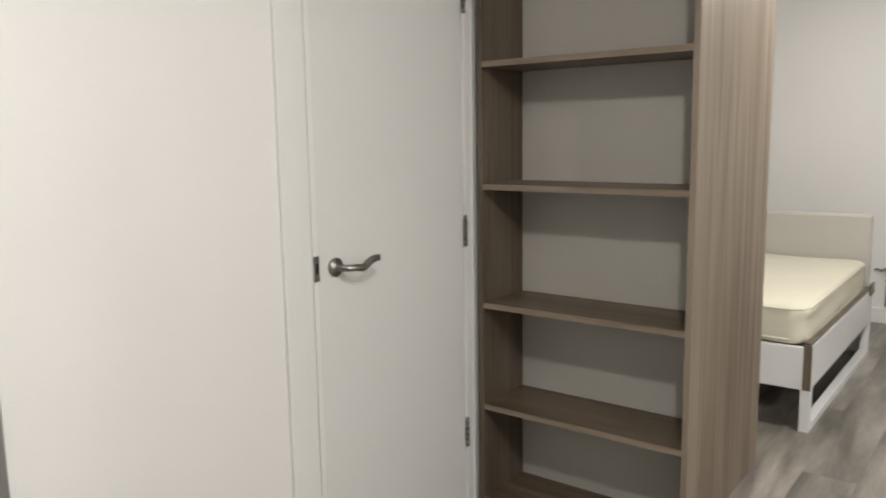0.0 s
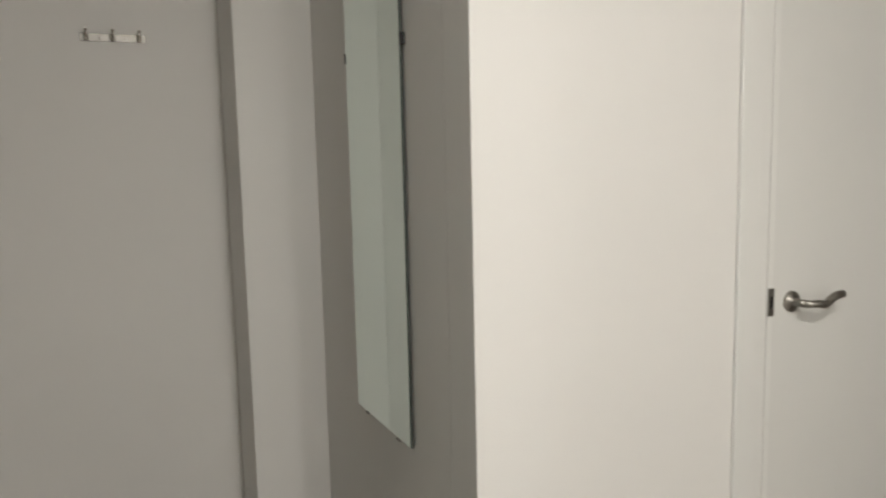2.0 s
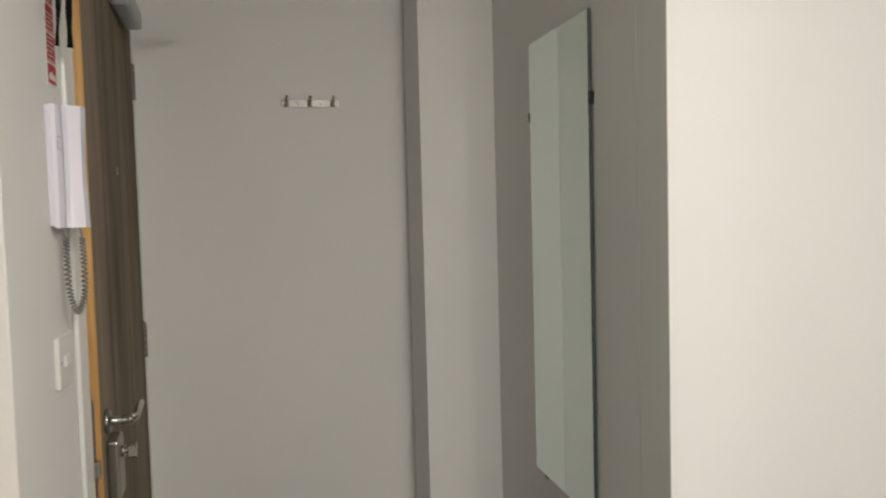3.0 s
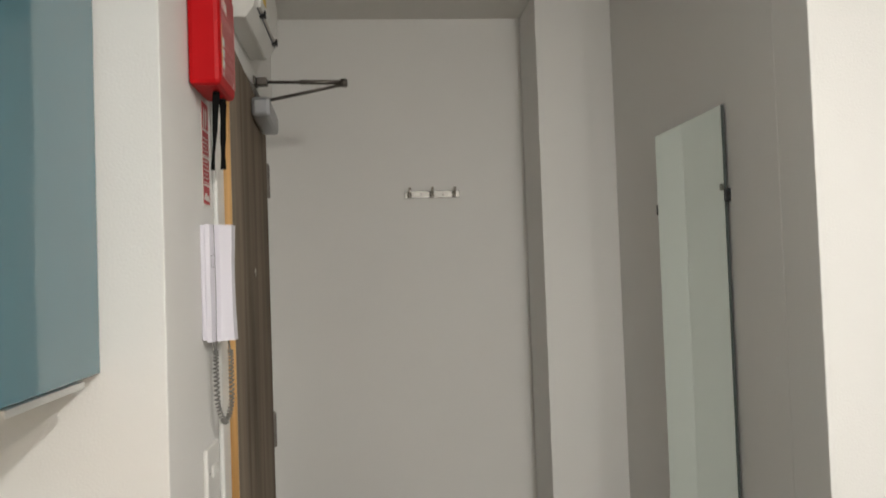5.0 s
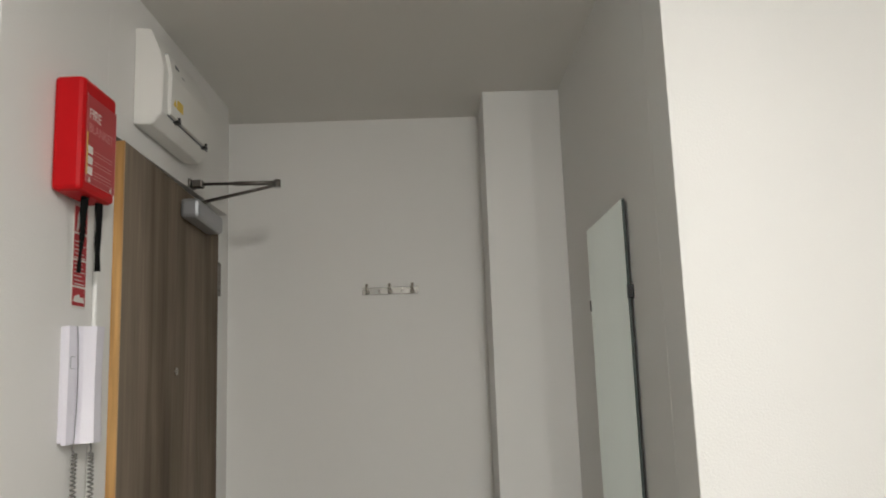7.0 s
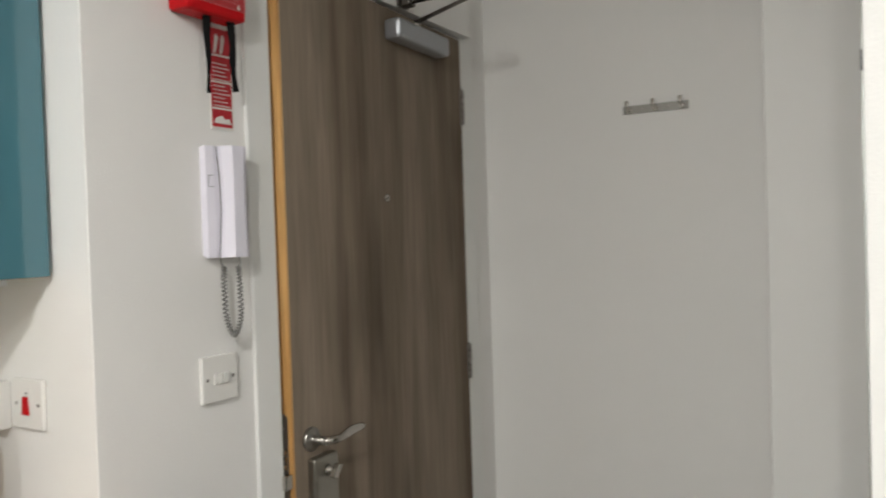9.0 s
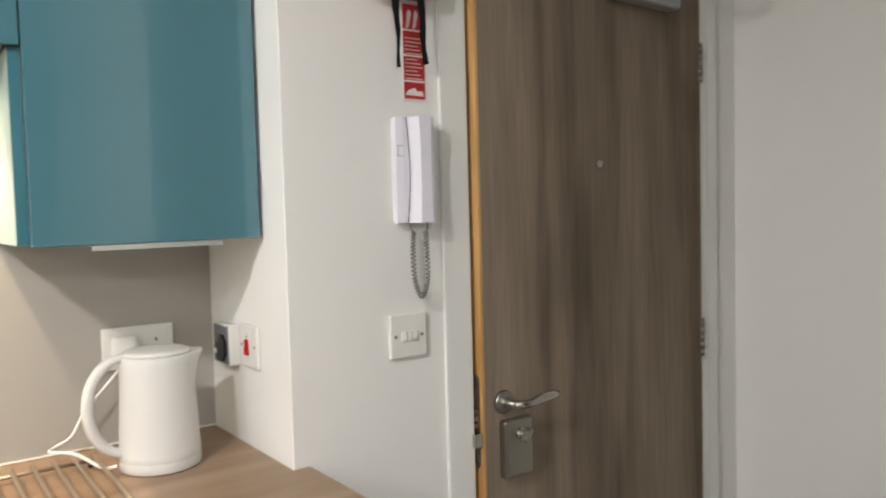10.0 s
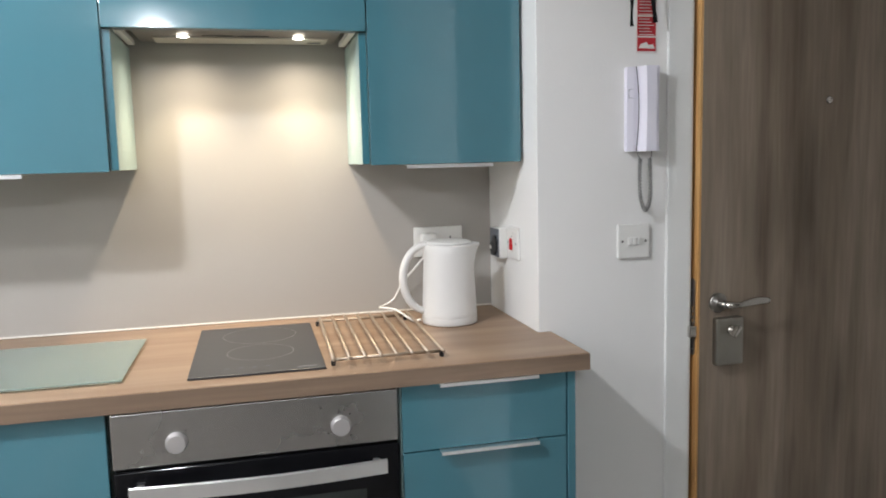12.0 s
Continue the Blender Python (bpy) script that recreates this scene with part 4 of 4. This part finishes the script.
def spline(P, n=8):
    P = [Vector(p) for p in P]
    out = []
    for j in range(len(P) - 1):
        p0, p1, p2, p3 = P[max(j - 1, 0)], P[j], P[j + 1], P[min(j + 2, len(P) - 1)]
        for k in range(n):
            u = k / n
            out.append(0.5 * ((2 * p1) + (p2 - p0) * u + (2 * p0 - 5 * p1 + 4 * p2 - p3) * u * u + (3 * p1 - p0 - 3 * p2 + p3) * u ** 3))
    return out + [P[-1]]


part("power_cord", tube(bmesh.new(), spline(cd), 0.0032, 8), M_WPLAS, ke)

# ---- wall cabinets and hood ----
XU, ZU = 0.296, 1.333


def wall_cabinet(y0, y1, label, h0, h1, inner):
    c = empty("wall_cabinet", label=label, category="kitchen cabinet")
    bpart("carcass", (0.0125, XU - 0.001, y0, y1, ZU + 0.003, 2.10), M_CARC, c)
    d = bpart("door", (XU, XU + 0.018, y0 + 0.0015, y1 - 0.0015, ZU, 2.10), M_TEAL, c, 0.0012)
    b = prism(bmesh.new(), [(XU - 0.012, ZU - 0.0015), (XU + 0.023, ZU - 0.0015), (XU + 0.023, ZU - 0.010), (XU + 0.020, ZU - 0.010), (XU + 0.019, ZU - 0.003), (XU - 0.012, ZU - 0.003)], "y", h0, h1)
    part("edge_handle", b, M_ALU, d, label="aluminium edge handle")
    bpart("front_edge", (XU - 0.0008, XU + 0.002, y0 - 0.0172, y0 - 0.0002, ZU + 0.003, 1.648) if inner < 0 else (XU - 0.0008, XU + 0.002, y1 + 0.0002, y1 + 0.0172, ZU + 0.003, 1.648), M_TEALE, c)
    g = (0.0125, XU - 0.001, y0 - 0.0172, y0 - 0.0002, ZU + 0.003, 1.648) if inner < 0 else (0.0125, XU - 0.001, y1 + 0.0002, y1 + 0.0172, ZU + 0.003, 1.648)
    bpart("side_panel", g, M_CARC, c, label="pale melamine side panel")
    return c


wall_cabinet(-0.393, -0.008, "gloss teal wall cabinet with one door beside the hood", -0.304, -0.084, -1)
wall_cabinet(K0, -0.982, "gloss teal wall cabinet with one door beside the hood", -1.39, -1.162, 1)
hc = empty("hood_cabinet", label="gloss teal flap cabinet over the cooker hood", category="kitchen cabinet")
bpart("carcass", (0.0125, XU - 0.001, -0.981, -0.394, 1.72, 2.10), M_CARC, hc)
bpart("door", (XU, XU + 0.018, -0.9805, -0.3945, 1.650, 2.10), M_TEAL, hc, 0.0012)
ho = empty("cooker_hood", label="slim steel cooker hood with two lit round lamps", category="cooker hood")
bpart("hood_body", (0.03, XU - 0.003, -0.935, -0.440, 1.662, 1.718), M_HOODS, ho, 0.002)
bpart("front_lip", (XU - 0.02, XU - 0.002, -0.960, -0.416, 1.650, 1.661), M_GREYP, ho, 0.002)
for y in (-0.962, -0.430):
    bpart("side_bracket", (0.05, XU - 0.022, y, y + 0.016, 1.650, 1.662), M_WPLAS, ho, 0.001)
bpart("light_panel", (0.035, 0.120, -0.895, -0.465, 1.6575, 1.6615), M_PANL, ho, 0.001, label="pale lamp and filter panel")
for y in (-0.775, -0.69):
    bpart("vent_slot", (0.165, 0.172, y, y + 0.075, 1.656, 1.6574), M_BLACK, ho)
bpart("switch_slot", (0.06, 0.075, -0.515, -0.48, 1.656, 1.6574), M_GREYP, ho)
for hx, hy in HOOD_SPOTS:
    part("lamp", lathe(bmesh.new(), (hx, hy, 1.6555), [(0.011, 0.0), (0.014, 0.001), (0.014, 0.0018)], 28), M_SPOT, ho, label="round lit halogen lamp")

# ---- bookcase ----
BX, BB = 2.983, 3.235
bc = empty("bookcase", label="tall open grey oak laminate bookcase with deep end panel", category="bookcase")
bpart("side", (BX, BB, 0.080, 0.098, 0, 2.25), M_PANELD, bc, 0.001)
bpart("end_panel", (BX, 3.70, -0.630, -0.611, 0.10, 2.25), M_PANEL, bc, 0.001)
bpart("back_panel", (BB, BB + 0.006, -0.610, 0.0795, 0.05, 2.25), M_BACK, bc, label="pale beige back panel")
bpart("block_behind", (BB + 0.0065, 3.698, -0.610, 0.0795, 0.05, 2.25), M_BACK, bc, label="plain pale carcass behind")
for z in (0.062, 0.400, 0.755, 1.154, 1.549, 1.935, 2.25):
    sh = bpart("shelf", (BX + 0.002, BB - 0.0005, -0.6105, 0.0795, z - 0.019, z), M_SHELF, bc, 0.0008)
    # Edging strip that carries the painted highlight.
    bpart("front_edge", (BX + 0.0008, BX + 0.0019, -0.6105, 0.0795, z - 0.0188, z - 0.0002), M_BAND, sh, label="edging strip, paler for the highlight on the shelf's front edge")
bpart("plinth", (BX + 0.02, 3.68, -0.622, 0.078, 0.0, 0.037), M_SHELF, bc)
bpart("side_plinth", (BX + 0.02, 3.69, -0.6265, -0.6225, 0.0, 0.099), M_FLOOR, bc)

# ---- bed ----
be = empty("bed", label="white panelled bed frame with brown edging and bare cream mattress", category="bed")
X0, X1, Y0, Y1 = 4.40, 5.90, -0.660, 1.00
bpart("side_board", (X0 + 0.002, X1, Y0, Y0 + 0.03, 0.197, 0.392), M_BEDW, be, 0.002)
bpart("foot_board", (X0 - 0.002, X0 + 0.025, Y0 + 0.035, Y1, 0.190, 0.380), M_BEDW, be, 0.002)
bpart("corner_trim", (X0 - 0.002, X0 + 0.001, Y0, Y0 + 0.034, 0.190, 0.392), M_PANELD, be, label="brown corner trim")
bpart("top_edging", (X0 + 0.002, X1, Y0 + 0.003, Y0 + 0.035, 0.3925, 0.403), M_PANELD, be, label="brown top edging")
bpart("leg", (X0, X0 + 0.042, Y0, Y0 + 0.042, 0, 0.199), M_BEDW, be, 0.002)
bpart("leg", (X1 - 0.042, X1, Y0, Y0 + 0.042, 0, 0.199), M_BEDW, be, 0.002)
bpart("leg", (X0, X0 + 0.05, Y1 - 0.05, Y1, 0, 0.189), M_BEDW, be, 0.002)
bpart("leg_rail", (X0 + 0.043, X1 - 0.043, Y0, Y0 + 0.042, 0.0, 0.036), M_BEDW, be, 0.002)
# Block under the mattress, its colour painting the shade between the boards.
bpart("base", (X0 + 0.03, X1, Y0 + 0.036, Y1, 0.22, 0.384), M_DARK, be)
bpart("headboard", (X1 + 0.002, X1 + 0.04, Y0 + 0.02, Y1 + 0.1, 0.0, 0.822), M_HEAD, be, 0.016, label="pale upholstered headboard")
bpart("bedside_ledge", (X1 - 0.12, X1, Y0 - 0.012, Y0 - 0.001, 0.37, 0.435), M_PANELD, be, label="brown edge piece")


def sag(p):
    """Soft dents on top and long creases round the sides of the mattress."""
    q = Vector((p.x * 3, p.y * 3, p.z * 26))
    k = 0.011 if p.z < 0.56 else 0.003
    return Vector((k * noise.noise(q), k * noise.noise(q + Vector((5, 0, 0))), 0.009 * noise.noise(p * 4)))


b = bmesh.new()
MX0, MX1, MY0, MY1 = X0 + 0.004, X1 - 0.02, Y0 + 0.03, Y1 - 0.03
rings = []
for ins, z in ((0.035, 0.402), (0.008, 0.412), (0.0, 0.43), (0.004, 0.46), (0.0, 0.50), (0.004, 0.53), (0.0, 0.552), (0.006, 0.568), (0.022, 0.578), (0.05, 0.583), (0.12, 0.587), (0.3, 0.59)):
    r = max(0.075 - ins * 0.6, 0.02)
    ring = []
    for cx, cyy, a0 in ((MX1 - ins - r, MY1 - ins - r, 0), (MX0 + ins + r, MY1 - ins - r, 90), (MX0 + ins + r, MY0 + ins + r, 180), (MX1 - ins - r, MY0 + ins + r, 270)):
        for k in range(9):
            an = radians(a0 + k * 11.25)
            ring.append(Vector((cx + r * math.cos(an), cyy + r * math.sin(an), z)))
    full = []
    for i, p in enumerate(ring):
        q = ring[(i + 1) % len(ring)]
        n = 24 if (q - p).length > 0.2 else 1
        full += [p.lerp(q, k / n) for k in range(n)]
    rings.append([b.verts.new(p + Vector((0, 0, -0.022)) + sag(p)) for p in full])
for r0, r1 in zip(rings, rings[1:]):
    for k in range(len(r0)):
        b.faces.new([r0[k], r0[(k + 1) % len(r0)], r1[(k + 1) % len(r0)], r1[k]]).smooth = True
b.faces.new(rings[0][::-1]), b.faces.new(rings[-1])
mt = part("mattress", b, M_MATT, label="bare cream quilted mattress on the white bed", category="mattress")
for z in (0.407, 0.541):
    c = [(MX0, MY1 - 0.2, z), (MX0, MY0 + 0.075, z), (MX0 + 0.022, MY0 + 0.022, z), (MX0 + 0.075, MY0, z), (MX1 - 0.1, MY0, z)]
    part("piping", tube(bmesh.new(), c, 0.0035, 8), M_MATT, mt)

wc = part("wall_cable", tube(bmesh.new(), spline([(6.772, -0.545, 0.366), (6.762, -0.565, 0.372), (6.758, -0.590, 0.362), (6.760, -0.606, 0.378), (6.764, -0.620, 0.350), (6.768, -0.622, 0.24), (6.768, -0.620, 0.115)]), 0.006, 8), M_GREYP, label="thin dark cable hanging down the white wall by the bed", category="cable")

# ---- ceiling lights, with the added fill ones ----
for k, (lx, ly) in enumerate(LAMPS):
    cl2 = empty("ceiling_or_fill_fixture", label="unseen round flush white ceiling light, switched on, inferred or added as fill", category="ceiling light", group="ceiling lights")
    part("rim", lathe(bmesh.new(), (lx, ly, 2.275), [(0.095, 0.0), (0.105, 0.01), (0.105, 0.0515)], 40), M_WPLAS, cl2)
    part("diffuser", lathe(bmesh.new(), (lx, ly, 2.262), [(0.07, 0.0), (0.085, 0.005), (0.09, 0.0125)], 40), M_DIFF, cl2)

# ---- floor of planks ----
fl = empty("floor", label="grey oak laminate plank floor", **ST)
bpart("underlay", (-0.2, 6.9, -3.5, 1.6, -0.06, -0.009), M_DARK, fl)
y = -3.42
row = 0
rnd = random.Random(4)
while y < 1.5:
    x = -0.15 - (row * 0.47) % 1.28
    while x < 6.85:
        a, c = max(x, -0.15), min(x + 1.2792, 6.85)
        if c - a > 0.02:
            bb = box(bmesh.new(), a - (a + c) / 2, c - (a + c) / 2, -0.0956, 0.0956, -0.008, 0)
            p = part("plank", bb, M_FLOOR, fl)
            p.location = ((a + c) / 2, y + 0.096, 0)
        x += 1.28
    y += 0.192
    row += 1
